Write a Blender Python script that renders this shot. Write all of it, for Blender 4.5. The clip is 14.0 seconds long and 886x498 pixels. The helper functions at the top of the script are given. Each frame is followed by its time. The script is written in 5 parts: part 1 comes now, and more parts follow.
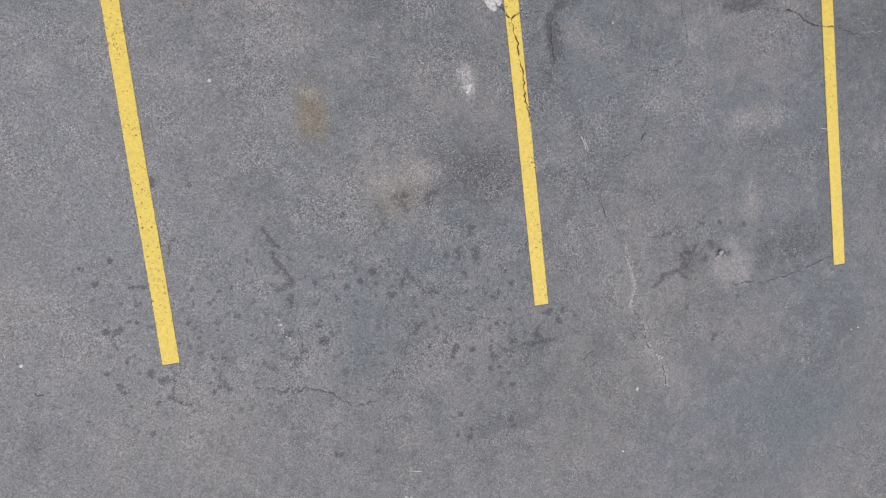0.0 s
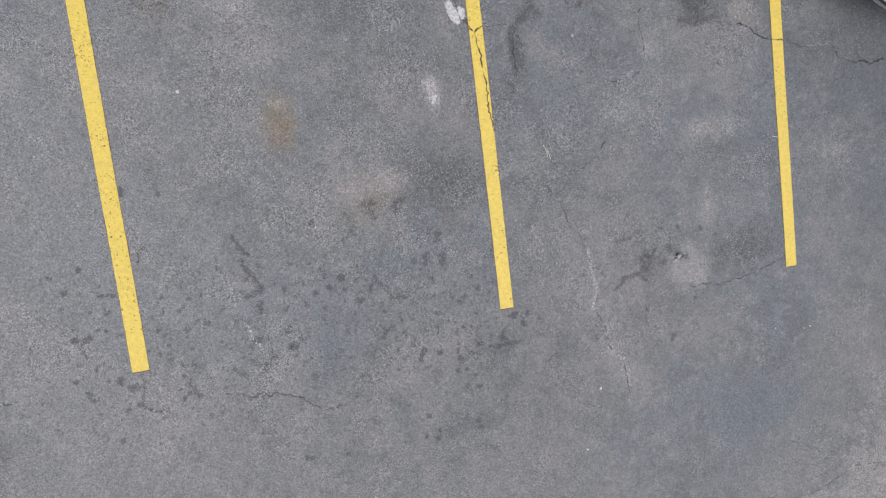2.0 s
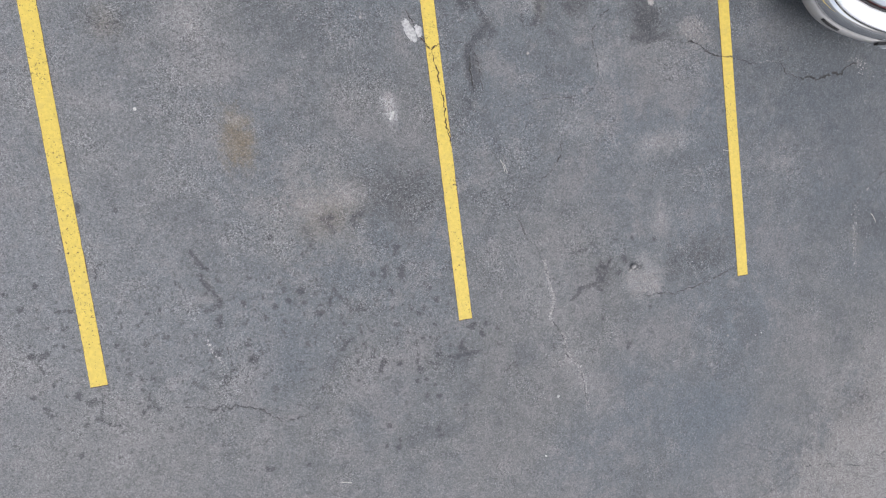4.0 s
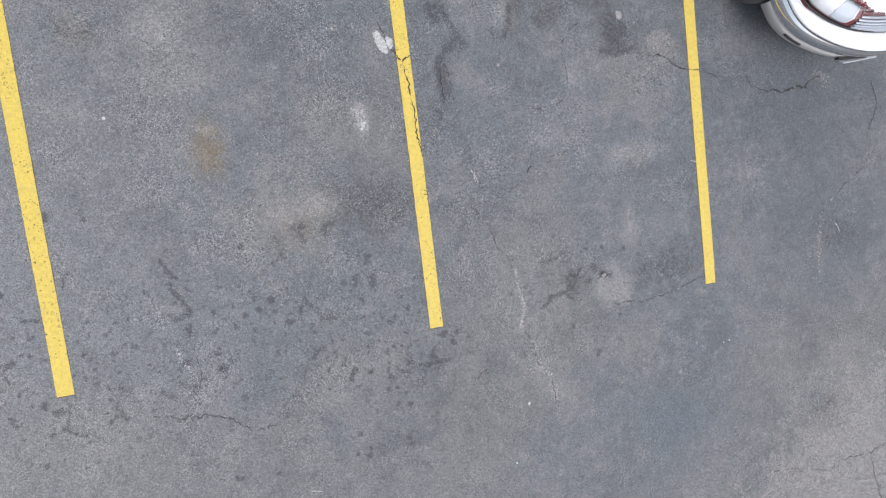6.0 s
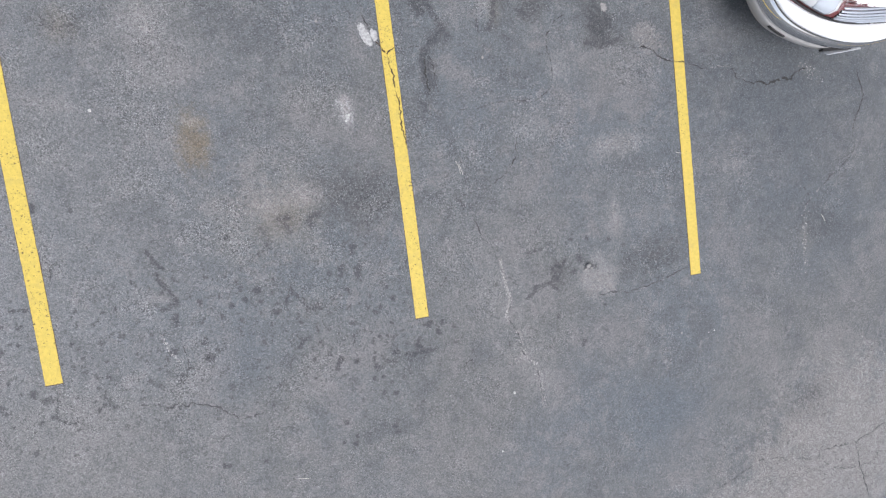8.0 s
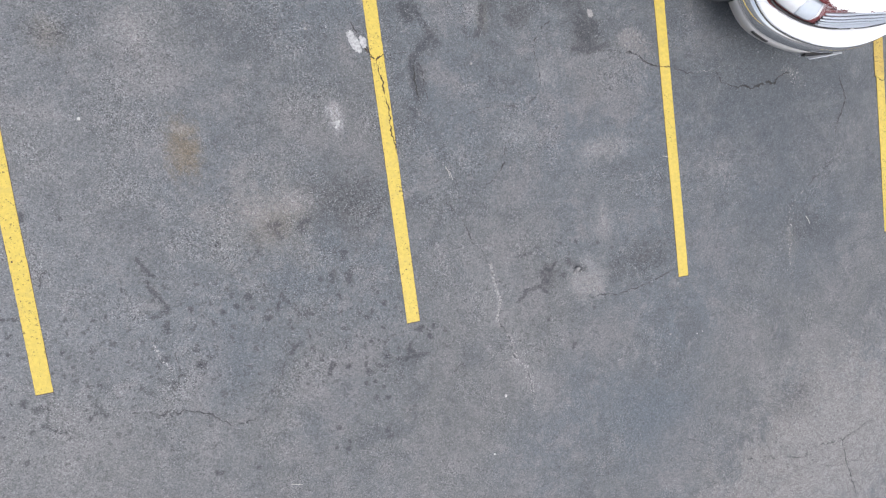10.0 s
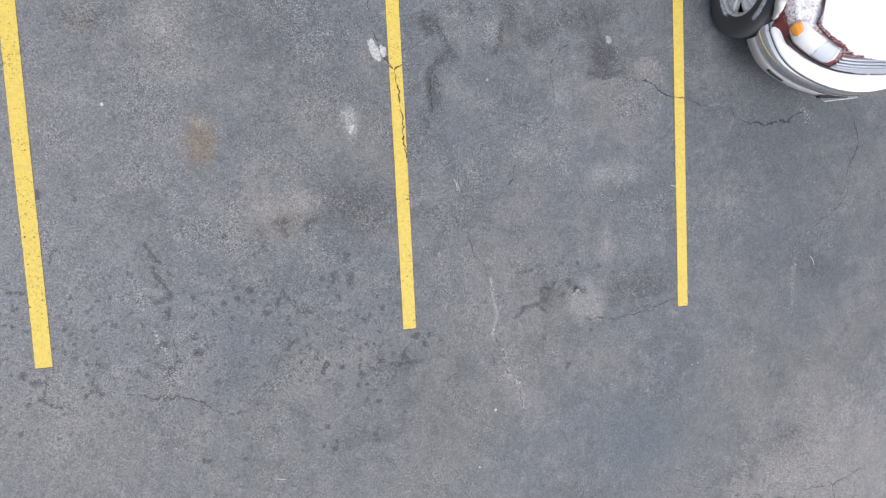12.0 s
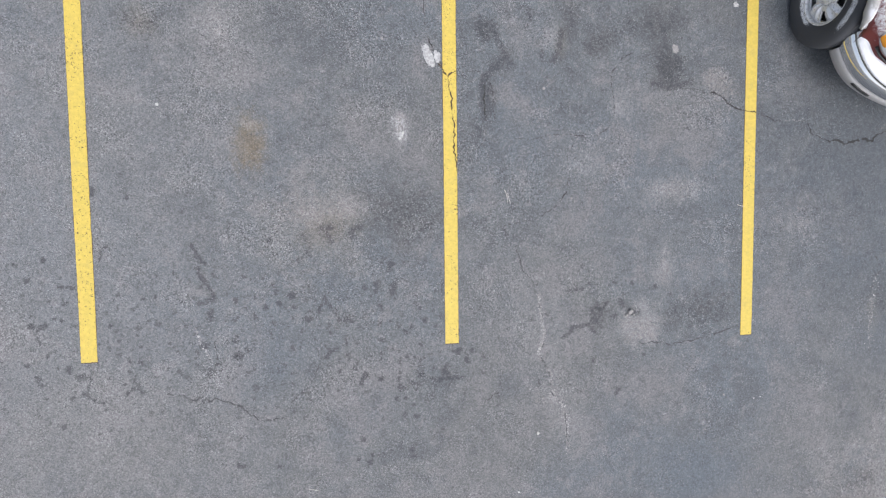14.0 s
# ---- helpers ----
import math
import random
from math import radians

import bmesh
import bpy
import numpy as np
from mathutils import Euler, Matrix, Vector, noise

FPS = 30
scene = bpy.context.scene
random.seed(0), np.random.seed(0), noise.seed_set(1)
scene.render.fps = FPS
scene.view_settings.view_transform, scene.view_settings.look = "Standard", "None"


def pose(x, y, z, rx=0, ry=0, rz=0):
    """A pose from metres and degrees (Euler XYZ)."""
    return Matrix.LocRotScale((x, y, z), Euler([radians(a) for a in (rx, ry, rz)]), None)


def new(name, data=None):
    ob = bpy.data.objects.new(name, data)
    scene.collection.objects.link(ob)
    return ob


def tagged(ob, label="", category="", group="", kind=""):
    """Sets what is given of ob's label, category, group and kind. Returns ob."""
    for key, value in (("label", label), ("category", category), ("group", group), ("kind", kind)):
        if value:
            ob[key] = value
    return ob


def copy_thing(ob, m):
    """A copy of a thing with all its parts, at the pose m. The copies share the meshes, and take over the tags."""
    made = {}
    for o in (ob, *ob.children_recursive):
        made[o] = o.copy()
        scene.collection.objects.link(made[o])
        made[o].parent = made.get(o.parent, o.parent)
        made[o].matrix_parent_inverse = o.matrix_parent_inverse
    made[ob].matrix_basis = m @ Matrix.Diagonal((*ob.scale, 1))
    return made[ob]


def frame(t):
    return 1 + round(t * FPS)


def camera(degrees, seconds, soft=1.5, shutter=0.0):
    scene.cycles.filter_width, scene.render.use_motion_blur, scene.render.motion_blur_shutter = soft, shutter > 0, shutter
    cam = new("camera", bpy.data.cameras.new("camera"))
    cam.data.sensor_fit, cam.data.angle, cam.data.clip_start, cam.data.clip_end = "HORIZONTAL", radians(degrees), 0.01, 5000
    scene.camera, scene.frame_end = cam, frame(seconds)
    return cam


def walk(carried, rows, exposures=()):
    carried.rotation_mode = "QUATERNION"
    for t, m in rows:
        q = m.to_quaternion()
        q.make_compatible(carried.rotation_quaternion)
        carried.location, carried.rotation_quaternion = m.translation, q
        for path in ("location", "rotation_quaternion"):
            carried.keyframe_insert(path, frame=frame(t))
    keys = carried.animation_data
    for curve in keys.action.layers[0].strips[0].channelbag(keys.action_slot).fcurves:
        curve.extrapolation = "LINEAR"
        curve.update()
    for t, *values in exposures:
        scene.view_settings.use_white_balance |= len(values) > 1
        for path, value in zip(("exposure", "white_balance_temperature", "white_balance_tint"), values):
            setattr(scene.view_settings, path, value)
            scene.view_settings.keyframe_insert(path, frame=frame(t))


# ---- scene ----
# ---------------------------------------------------------------- camera
cam = camera(74.55, 14.0, 1.25)
ROWS = [
    (0, 1.079, 0.884, 3.808, -4.67, -11.21, -6.76),
    (0.5, 1.099, 0.870, 3.848, -5.01, -10.29, -5.45),
    (0.8, 1.103, 0.875, 3.866, -5.00, -10.33, -6.21),
    (1, 1.118, 0.876, 3.879, -4.98, -10.03, -5.66),
    (1.2, 1.116, 0.886, 3.884, -4.57, -11.84, -6.92),
    (1.3, 1.111, 0.891, 3.884, -4.48, -13.32, -6.57),
    (1.5, 1.118, 0.896, 3.898, -4.87, -13.93, -6.93),
    (2, 1.145, 0.898, 3.929, -4.20, -13.23, -7.12),
    (2.2, 1.151, 0.909, 3.941, -4.52, -13.52, -6.65),
    (2.5, 1.172, 0.917, 3.959, -4.20, -13.92, -6.63),
    (2.7, 1.188, 0.925, 3.969, -4.54, -14.53, -7.03),
    (3, 1.228, 0.938, 3.991, -4.61, -14.09, -7.17),
    (5.5, 1.363, 0.980, 4.097, -3.04, -16.33, -7.41),
    (6, 1.409, 0.973, 4.118, -3.42, -16.15, -7.14),
    (6.5, 1.444, 0.960, 4.144, -3.80, -15.62, -7.19),
    (7, 1.463, 0.953, 4.161, -4.26, -15.27, -7.29),
    (7.5, 1.485, 0.948, 4.180, -3.72, -15.18, -7.28),
    (8, 1.507, 0.935, 4.195, -3.92, -16.04, -7.23),
    (8.2, 1.516, 0.936, 4.193, -4.12, -17.25, -6.78),
    (10.3, 1.504, 0.953, 4.241, -3.40, -16.78, -7.77),
    (10.5, 1.522, 0.947, 4.256, -3.54, -15.72, -6.10),
    (10.6, 1.535, 0.942, 4.262, -3.70, -15.04, -2.82),
    (10.7, 1.555, 0.937, 4.275, -3.62, -14.14, 1.36),
    (10.8, 1.548, 0.934, 4.277, -3.92, -14.44, 5.19),
    (10.9, 1.549, 0.936, 4.275, -3.79, -14.30, 7.98),
    (11, 1.550, 0.935, 4.279, -3.88, -13.77, 10.60),
    (11.1, 1.549, 0.932, 4.284, -4.18, -12.70, 11.87),
    (11.2, 1.543, 0.930, 4.293, -4.40, -12.23, 11.14),
    (11.3, 1.538, 0.931, 4.290, -4.49, -12.71, 9.89),
    (11.4, 1.538, 0.932, 4.294, -4.96, -14.14, 9.28),
    (11.5, 1.540, 0.931, 4.290, -4.96, -13.44, 9.42),
    (11.6, 1.543, 0.947, 4.297, -5.08, -12.17, 9.03),
    (11.7, 1.549, 0.964, 4.290, -5.55, -14.05, 6.59),
    (11.8, 1.541, 0.949, 4.294, -5.21, -16.99, 3.52),
    (11.9, 1.547, 0.937, 4.283, -4.60, -17.54, -0.04),
    (12, 1.549, 0.945, 4.299, -3.77, -15.61, -2.88),
    (12.1, 1.560, 0.962, 4.298, -4.03, -13.66, -4.56),
    (12.2, 1.562, 0.984, 4.296, -4.37, -14.24, -5.36),
    (12.3, 1.558, 0.989, 4.288, -3.94, -16.13, -6.13),
    (12.5, 1.558, 1.003, 4.288, -2.22, -16.03, -6.70),
    (12.8, 1.562, 1.014, 4.312, -2.25, -13.98, -7.00),
    (13, 1.561, 1.018, 4.322, -3.34, -14.84, -7.14),
    (13.5, 1.555, 1.006, 4.321, -3.25, -15.00, -6.84),
    (13.7, 1.575, 0.982, 4.274, -3.03, -13.99, -5.39),
    (13.8, 1.580, 0.976, 4.234, -2.95, -13.69, -3.70),
    (13.9, 1.589, 0.970, 4.195, -3.37, -12.68, -1.63),
    (14, 1.599, 0.965, 4.153, -3.51, -10.69, -0.61),
]
walk(cam, [(t, pose(x, y, z, rx, ry, rz)) for t, x, y, z, rx, ry, rz in ROWS], exposures=[(0.0, 0.53, 6630, 11), (2.0, 0.56, 6540, 10.5), (4.5, 0.62, 6360, 10), (6.5, 0.69, 6320, 10), (14.0, 0.715, 6320, 10)])

# ---------------------------------------------------------------- overcast daylight
SUN_HEIGHT, SUN_TURN = 60.0, 167.0
world = bpy.data.worlds.new("overcast_sky")
scene.world = world
world.use_nodes = True
sky = world.node_tree.nodes.new("ShaderNodeTexSky")
sky.sky_type, sky.sun_disc = "NISHITA", False
sky.sun_elevation, sky.sun_rotation = radians(SUN_HEIGHT), radians(SUN_TURN)
sky.air_density, sky.dust_density, sky.ozone_density = 0.8, 3.6, 1.2
cloud = world.node_tree.nodes.new("ShaderNodeHueSaturation")
cloud.inputs["Saturation"].default_value = 0.5
world.node_tree.links.new(sky.outputs[0], cloud.inputs["Color"])
world.node_tree.links.new(cloud.outputs[0], world.node_tree.nodes["Background"].inputs[0])
world.node_tree.nodes["Background"].inputs[1].default_value = 0.13
sun = new("sun", bpy.data.lights.new("sun", "SUN"))
sun.data.energy, sun.data.angle, sun.data.color = 0.9, radians(50), (1.0, 0.945, 0.945)
sun.matrix_world = pose(0, 0, 20, 90 - SUN_HEIGHT, 0, 180 - SUN_TURN)


# ---------------------------------------------------------------- material tools
class Nodes:
    """A material with short calls for its nodes; the calls return output sockets."""

    def __init__(self, name):
        self.mat = bpy.data.materials.new(name)
        self.mat.use_nodes = True
        self.tree = self.mat.node_tree
        self.bsdf = self.tree.nodes["Principled BSDF"]

    def put(self, socket, value):
        if isinstance(value, bpy.types.NodeSocket):
            self.tree.links.new(value, socket)
        elif socket.type == "RGBA" and len(value) == 3:
            socket.default_value = (*value, 1)
        else:
            socket.default_value = value

    def node(self, kind, **sockets):
        n = self.tree.nodes.new("ShaderNode" + kind)
        for key, value in sockets.items():
            self.put(n.inputs[key.replace("_", " ")], value)
        return n

    def place(self):
        return self.tree.nodes.new("ShaderNodeNewGeometry").outputs["Position"]

    def local(self):
        return self.tree.nodes.new("ShaderNodeTexCoord").outputs["Object"]

    def upness(self):
        n = self.tree.nodes.new("ShaderNodeSeparateXYZ")
        self.put(n.inputs[0], self.tree.nodes.new("ShaderNodeNewGeometry").outputs["Normal"])
        return n.outputs[2]

    def axis(self, vector, n):
        s = self.tree.nodes.new("ShaderNodeSeparateXYZ")
        self.put(s.inputs[0], vector)
        return s.outputs[n]

    def noise(self, vector, scale, detail=3.0, rough=0.55, warp=0.0):
        n = self.node("TexNoise", Vector=vector, Scale=scale, Detail=detail, Roughness=rough, Distortion=warp)
        return n.outputs[0]

    def cells(self, vector, scale, feature="F1", output=0, jitter=1.0):
        n = self.tree.nodes.new("ShaderNodeTexVoronoi")
        n.feature, n.voronoi_dimensions = feature, "2D"
        self.put(n.inputs["Vector"], vector)
        self.put(n.inputs["Scale"], scale)
        self.put(n.inputs["Randomness"], jitter)
        return n.outputs[output]

    def math(self, how, a, b=0.0, c=0.0):
        n = self.tree.nodes.new("ShaderNodeMath")
        n.operation = how
        for socket, value in zip(n.inputs, (a, b, c)):
            self.put(socket, value)
        return n.outputs[0]

    def span(self, value, a, b, lo=0.0, hi=1.0, smooth=True):
        n = self.tree.nodes.new("ShaderNodeMapRange")
        n.interpolation_type = "SMOOTHSTEP" if smooth else "LINEAR"
        for key, v in (("Value", value), ("From Min", a), ("From Max", b), ("To Min", lo), ("To Max", hi)):
            self.put(n.inputs[key], v)
        return n.outputs[0]

    def mix(self, factor, a, b, how="MIX"):
        n = self.tree.nodes.new("ShaderNodeMix")
        n.data_type, n.blend_type = "RGBA", how
        self.put(n.inputs[0], factor)
        self.put(n.inputs[6], a)
        self.put(n.inputs[7], b)
        return n.outputs[2]

    def bump(self, height, strength, distance):
        n = self.node("Bump", Height=height, Strength=strength, Distance=distance)
        self.put(self.bsdf.inputs["Normal"], n.outputs[0])

    def blob(self, vector, wobble, x, y, rx, ry, turn=0.0, soft=0.5):
        """1 inside a ragged oval round (x, y), 0 outside it."""
        if 0.7 < rx / ry < 1.45:
            n = self.tree.nodes.new("ShaderNodeVectorMath")
            n.operation = "DISTANCE"
            self.put(n.inputs[0], vector)
            n.inputs[1].default_value = (x, y, 0)
            near = self.math("MULTIPLY_ADD", n.outputs["Value"], 2 / (rx + ry), wobble)
            return self.span(near, 1.0 + soft * 0.5, 1.0 - soft)
        m = self.tree.nodes.new("ShaderNodeMapping")
        m.vector_type = "TEXTURE"
        self.put(m.inputs["Vector"], vector)
        m.inputs["Location"].default_value = (x, y, 0)
        m.inputs["Rotation"].default_value = (0, 0, radians(turn))
        m.inputs["Scale"].default_value = (rx, ry, 10)
        n = self.tree.nodes.new("ShaderNodeVectorMath")
        n.operation = "LENGTH"
        self.put(n.inputs[0], m.outputs[0])
        return self.span(self.math("ADD", n.outputs["Value"], wobble), 1.0 + soft * 0.5, 1.0 - soft)

    def done(self, color, rough=0.7, metal=0.0, **more):
        self.put(self.bsdf.inputs["Base Color"], color)
        self.put(self.bsdf.inputs["Roughness"], rough)
        self.put(self.bsdf.inputs["Metallic"], metal)
        for key, value in more.items():
            self.put(self.bsdf.inputs[key.replace("_", " ")], value)
        return self.mat


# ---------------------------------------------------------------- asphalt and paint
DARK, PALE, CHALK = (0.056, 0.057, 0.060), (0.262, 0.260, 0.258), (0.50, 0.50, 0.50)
TAN, RUST, BLUE = (0.250, 0.228, 0.195), (0.155, 0.128, 0.090), (0.108, 0.126, 0.143)
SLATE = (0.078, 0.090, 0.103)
BUFF = (0.245, 0.232, 0.222)
STAINS_AND_SHADE = []


def stain_or_shade(x, y, rx, ry, turn, soft, strength, tint):
    """Notes one patch of staining or of painted shade: its place, half sizes, turn, softness, strength and colour."""
    STAINS_AND_SHADE.append((x, y, rx, ry, turn, soft, strength, tint))


stain_or_shade(1.05, 1.44, 0.115, 0.21, 4, 0.8, 0.95, RUST)
stain_or_shade(1.07, 1.57, 0.09, 0.045, -15, 0.8, 0.55, TAN)
stain_or_shade(1.63, 0.98, 0.24, 0.13, 10, 1.0, 0.40, BUFF)
stain_or_shade(1.50, 0.88, 0.46, 0.32, 0, 1.0, 0.27, TAN)
stain_or_shade(2.08, 0.95, 0.33, 0.24, 0, 1.0, 0.59, DARK)
stain_or_shade(2.84, 2.04, 0.11, 0.09, 15, 1.0, 0.42, DARK)
stain_or_shade(2.72, 1.78, 0.07, 0.20, 0, 1.0, 0.59, DARK)
stain_or_shade(4.06, 2.40, 0.22, 0.22, 0, 1.0, 0.52, DARK)
stain_or_shade(3.96, 0.08, 0.22, 0.17, -8, 0.5, 0.54, PALE)
stain_or_shade(4.50, 0.18, 0.33, 0.17, 8, 1.0, 0.59, DARK)
stain_or_shade(3.62, 0.16, 0.13, 0.13, 30, 1.0, 0.45, DARK)
stain_or_shade(0.72, 0.58, 0.12, 0.22, 20, 1.0, 0.20, DARK)
stain_or_shade(1.56, 0.85, 0.22, 0.12, 15, 1.0, 0.32, RUST)
stain_or_shade(2.08, 1.56, 0.058, 0.12, 12, 1.0, 0.46, CHALK)
stain_or_shade(4.22, 1.12, 0.32, 0.12, 5, 0.9, 0.50, PALE)
stain_or_shade(4.15, 0.51, 0.10, 0.20, 0, 0.9, 0.40, PALE)
stain_or_shade(3.45, 1.33, 0.18, 0.12, 0, 1.0, 0.35, PALE)
stain_or_shade(5.39, 0.86, 0.24, 0.20, 0, 1.0, 0.38, PALE)
stain_or_shade(3.77, 1.75, 0.14, 0.10, 0, 1.0, 0.38, PALE)
stain_or_shade(4.60, 1.95, 0.17, 0.11, -25, 0.6, 0.70, BUFF)
# broad paler tone over the ground around the first bay line
stain_or_shade(-0.6, 0.4, 2.0, 2.9, 0, 0.9, 0.34, PALE)
stain_or_shade(6.6, -2.05, 1.60, 0.92, 12, 0.65, 0.70, BUFF)
stain_or_shade(6.35, -1.15, 0.34, 0.40, 20, 0.8, 0.28, BUFF)
stain_or_shade(6.02, -1.42, 0.32, 0.20, 20, 1.0, 0.30, DARK)
stain_or_shade(4.42, -1.16, 0.42, 0.26, -6, 0.8, 0.62, BLUE)
stain_or_shade(4.55, -1.20, 0.80, 0.42, -6, 0.9, 0.28, BLUE)
stain_or_shade(6.28, 0.18, 0.34, 0.16, 0, 1.0, 0.50, DARK)
stain_or_shade(6.09, 0.08, 0.07, 0.20, 0, 1.0, 0.32, TAN)
stain_or_shade(6.22, 1.60, 0.10, 0.06, 0, 1.0, 0.42, TAN)
stain_or_shade(0.88, 2.25, 0.13, 0.16, 0, 0.9, 0.50, PALE)
stain_or_shade(0.39, 2.22, 0.11, 0.11, 0, 1.0, 0.30, RUST)
stain_or_shade(0.95, 1.88, 0.13, 0.12, 0, 1.0, 0.22, PALE)
stain_or_shade(3.75, 1.76, 0.09, 0.09, 0, 0.9, 0.40, PALE)
stain_or_shade(3.28, 2.20, 0.06, 0.13, -8, 0.8, 0.26, RUST)
stain_or_shade(3.23, 2.27, 0.05, 0.10, -8, 0.9, 0.42, PALE)
stain_or_shade(3.35, 2.38, 0.07, 0.15, 0, 0.9, 0.52, DARK)
stain_or_shade(3.59, 2.22, 0.11, 0.10, 0, 0.9, 0.55, DARK)
stain_or_shade(2.38, -0.24, 0.20, 0.09, 12, 1.0, 0.30, DARK)
stain_or_shade(2.3, -1.5, 0.95, 0.5, 0, 1.0, 0.16, PALE)
stain_or_shade(3.87, 0.19, 0.09, 0.04, -40, 1.0, 0.40, DARK)
stain_or_shade(1.55, 0.85, 0.08, 0.07, 0, 1.0, 0.44, DARK)
stain_or_shade(1.40, 0.80, 0.08, 0.05, 0, 1.0, 0.35, DARK)
stain_or_shade(1.72, 1.02, 0.08, 0.07, 0, 1.0, 0.35, PALE)
stain_or_shade(3.05, 0.10, 0.30, 0.55, 0, 1.0, 0.28, PALE)
stain_or_shade(3.32, -0.55, 0.16, 0.40, 15, 1.0, 0.32, PALE)
stain_or_shade(-0.45, 1.84, 0.11, 0.08, 0, 1.0, 0.35, PALE)
stain_or_shade(-0.83, -0.36, 0.09, 0.06, 40, 0.9, 0.35, DARK)
stain_or_shade(1.20, -0.06, 0.30, 0.34, 0, 0.9, 0.42, BLUE)
stain_or_shade(1.60, 0.42, 0.17, 0.14, 0, 0.6, 0.40, BLUE)
# near-black patches on the ground behind the left front wheel
stain_or_shade(5.34, 3.17, 0.16, 0.24, 0, 0.6, 0.85, DARK)
stain_or_shade(5.56, 3.11, 0.14, 0.21, 0, 0.6, 0.85, DARK)
stain_or_shade(5.19, 3.06, 0.10, 0.15, 0, 0.6, 0.85, DARK)
stain_or_shade(4.15, 2.10, 0.115, 0.12, -5, 0.3, 0.55, DARK)
stain_or_shade(4.13, 1.99, 0.135, 0.11, -5, 0.7, 0.52, DARK)
stain_or_shade(2.72, 2.27, 0.075, 0.085, 0, 0.7, 0.55, DARK)
# dark smooth bay asphalt, with the car's soft shade painted into the colour
stain_or_shade(4.95, 2.80, 0.70, 0.65, 0, 0.9, 0.55, SLATE)
stain_or_shade(5.9, 1.8, 1.25, 1.05, 0, 0.9, 0.70, SLATE)
stain_or_shade(6.2, 0.7, 1.35, 1.1, 0, 0.9, 0.36, SLATE)


def asphalt():
    n = Nodes("worn_asphalt")
    p = n.place()
    broad, patchy, mottle = n.noise(p, 0.5, 4, 0.6), n.noise(p, 1.6, 6, 0.68, 0.4), n.noise(p, 6.5, 6, 0.72, 0.3)
    color = n.mix(n.span(broad, 0.36, 0.64), (0.128, 0.143, 0.156), (0.147, 0.151, 0.151))
    color = n.mix(n.span(patchy, 0.50, 0.64, 0, 0.70), color, (0.190, 0.187, 0.189))
    color = n.mix(n.span(patchy, 0.49, 0.37, 0, 0.70), color, (0.102, 0.110, 0.118))
    color = n.mix(n.span(mottle, 0.52, 0.66, 0, 0.60), color, (0.204, 0.199, 0.200))
    color = n.mix(n.span(mottle, 0.47, 0.34, 0, 0.60), color, (0.102, 0.110, 0.118))
    veins = n.noise(p, 15, 6, 0.74, 0.7)
    color = n.mix(n.span(veins, 0.53, 0.68, 0, 0.42), color, (0.202, 0.197, 0.199))
    color = n.mix(n.span(veins, 0.46, 0.33, 0, 0.42), color, (0.102, 0.107, 0.114))
    wobbles = []
    for one, two in ((4.5, 19), (11, 42), (28, 85)):
        wobbles.append(n.math("ADD", n.math("MULTIPLY_ADD", n.noise(p, one, 4, 0.7), 1.9, -0.95), n.math("MULTIPLY_ADD", n.noise(p, two, 3, 0.7), 1.3, -0.65)))
    # worn into the surface in flecks: dark film lies in the hollows, pale wear on the stones
    hollows, crowns = n.noise(p, 26, 7, 0.78, 0.3), n.noise(p, 46, 6, 0.8)
    dark_hold, pale_hold = n.span(hollows, 0.36, 0.62, 0.45, 1.30), n.span(crowns, 0.38, 0.62, 0.40, 1.45)
    for x, y, rx, ry, turn, soft, strength, tint in STAINS_AND_SHADE:
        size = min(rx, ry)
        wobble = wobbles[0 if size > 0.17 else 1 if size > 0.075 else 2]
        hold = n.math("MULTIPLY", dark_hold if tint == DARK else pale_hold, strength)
        # broad tones, the painted shade among them, lie even without flecks
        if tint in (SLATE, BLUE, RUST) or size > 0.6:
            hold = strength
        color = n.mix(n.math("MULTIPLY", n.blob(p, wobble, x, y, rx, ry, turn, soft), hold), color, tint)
    # oily residue that has run along old cracks
    oily = n.tree.nodes.new("ShaderNodeAttribute")
    oily.attribute_name = "residue"
    lumps, specks = n.noise(p, 34, 5, 0.7, 0.6), n.noise(p, 105, 4, 0.7)
    ragged = n.math("ADD", oily.outputs["Fac"], n.math("ADD", n.math("MULTIPLY_ADD", lumps, 2.4, -1.20), n.math("MULTIPLY_ADD", specks, 1.8, -0.90)))
    film_dark = n.math("MULTIPLY", n.span(ragged, 0.28, 0.74), n.span(oily.outputs["Fac"], 0.02, 0.30))
    color = n.mix(n.math("MULTIPLY", film_dark, 0.70), color, (0.058, 0.061, 0.066))
    # the binder worn off along old cracks
    worn = n.tree.nodes.new("ShaderNodeAttribute")
    worn.attribute_name = "wear"
    bare = n.math("ADD", worn.outputs["Fac"], n.math("ADD", n.math("MULTIPLY_ADD", lumps, 2.4, -1.20), n.math("MULTIPLY_ADD", specks, 2.8, -1.40)))
    bare = n.math("MULTIPLY", n.span(bare, 0.40, 1.20), n.span(worn.outputs["Fac"], 0.02, 0.40))
    color = n.mix(n.math("MULTIPLY", bare, 0.72), color, (0.288, 0.266, 0.254))
    # drip marks and pits, thick in the lane in front of the bays
    band = n.blob(p, wobbles[0], 1.3, 0.05, 2.5, 0.70, 0, 0.9)
    swirl = n.node("TexNoise", Vector=p, Scale=24.0, Detail=5.0, Roughness=0.7)
    scaled, warped = n.tree.nodes.new("ShaderNodeVectorMath"), n.tree.nodes.new("ShaderNodeVectorMath")
    scaled.operation, warped.operation = "SCALE", "ADD"
    n.put(scaled.inputs[0], swirl.outputs["Color"])
    scaled.inputs["Scale"].default_value = 0.13
    n.put(warped.inputs[0], p)
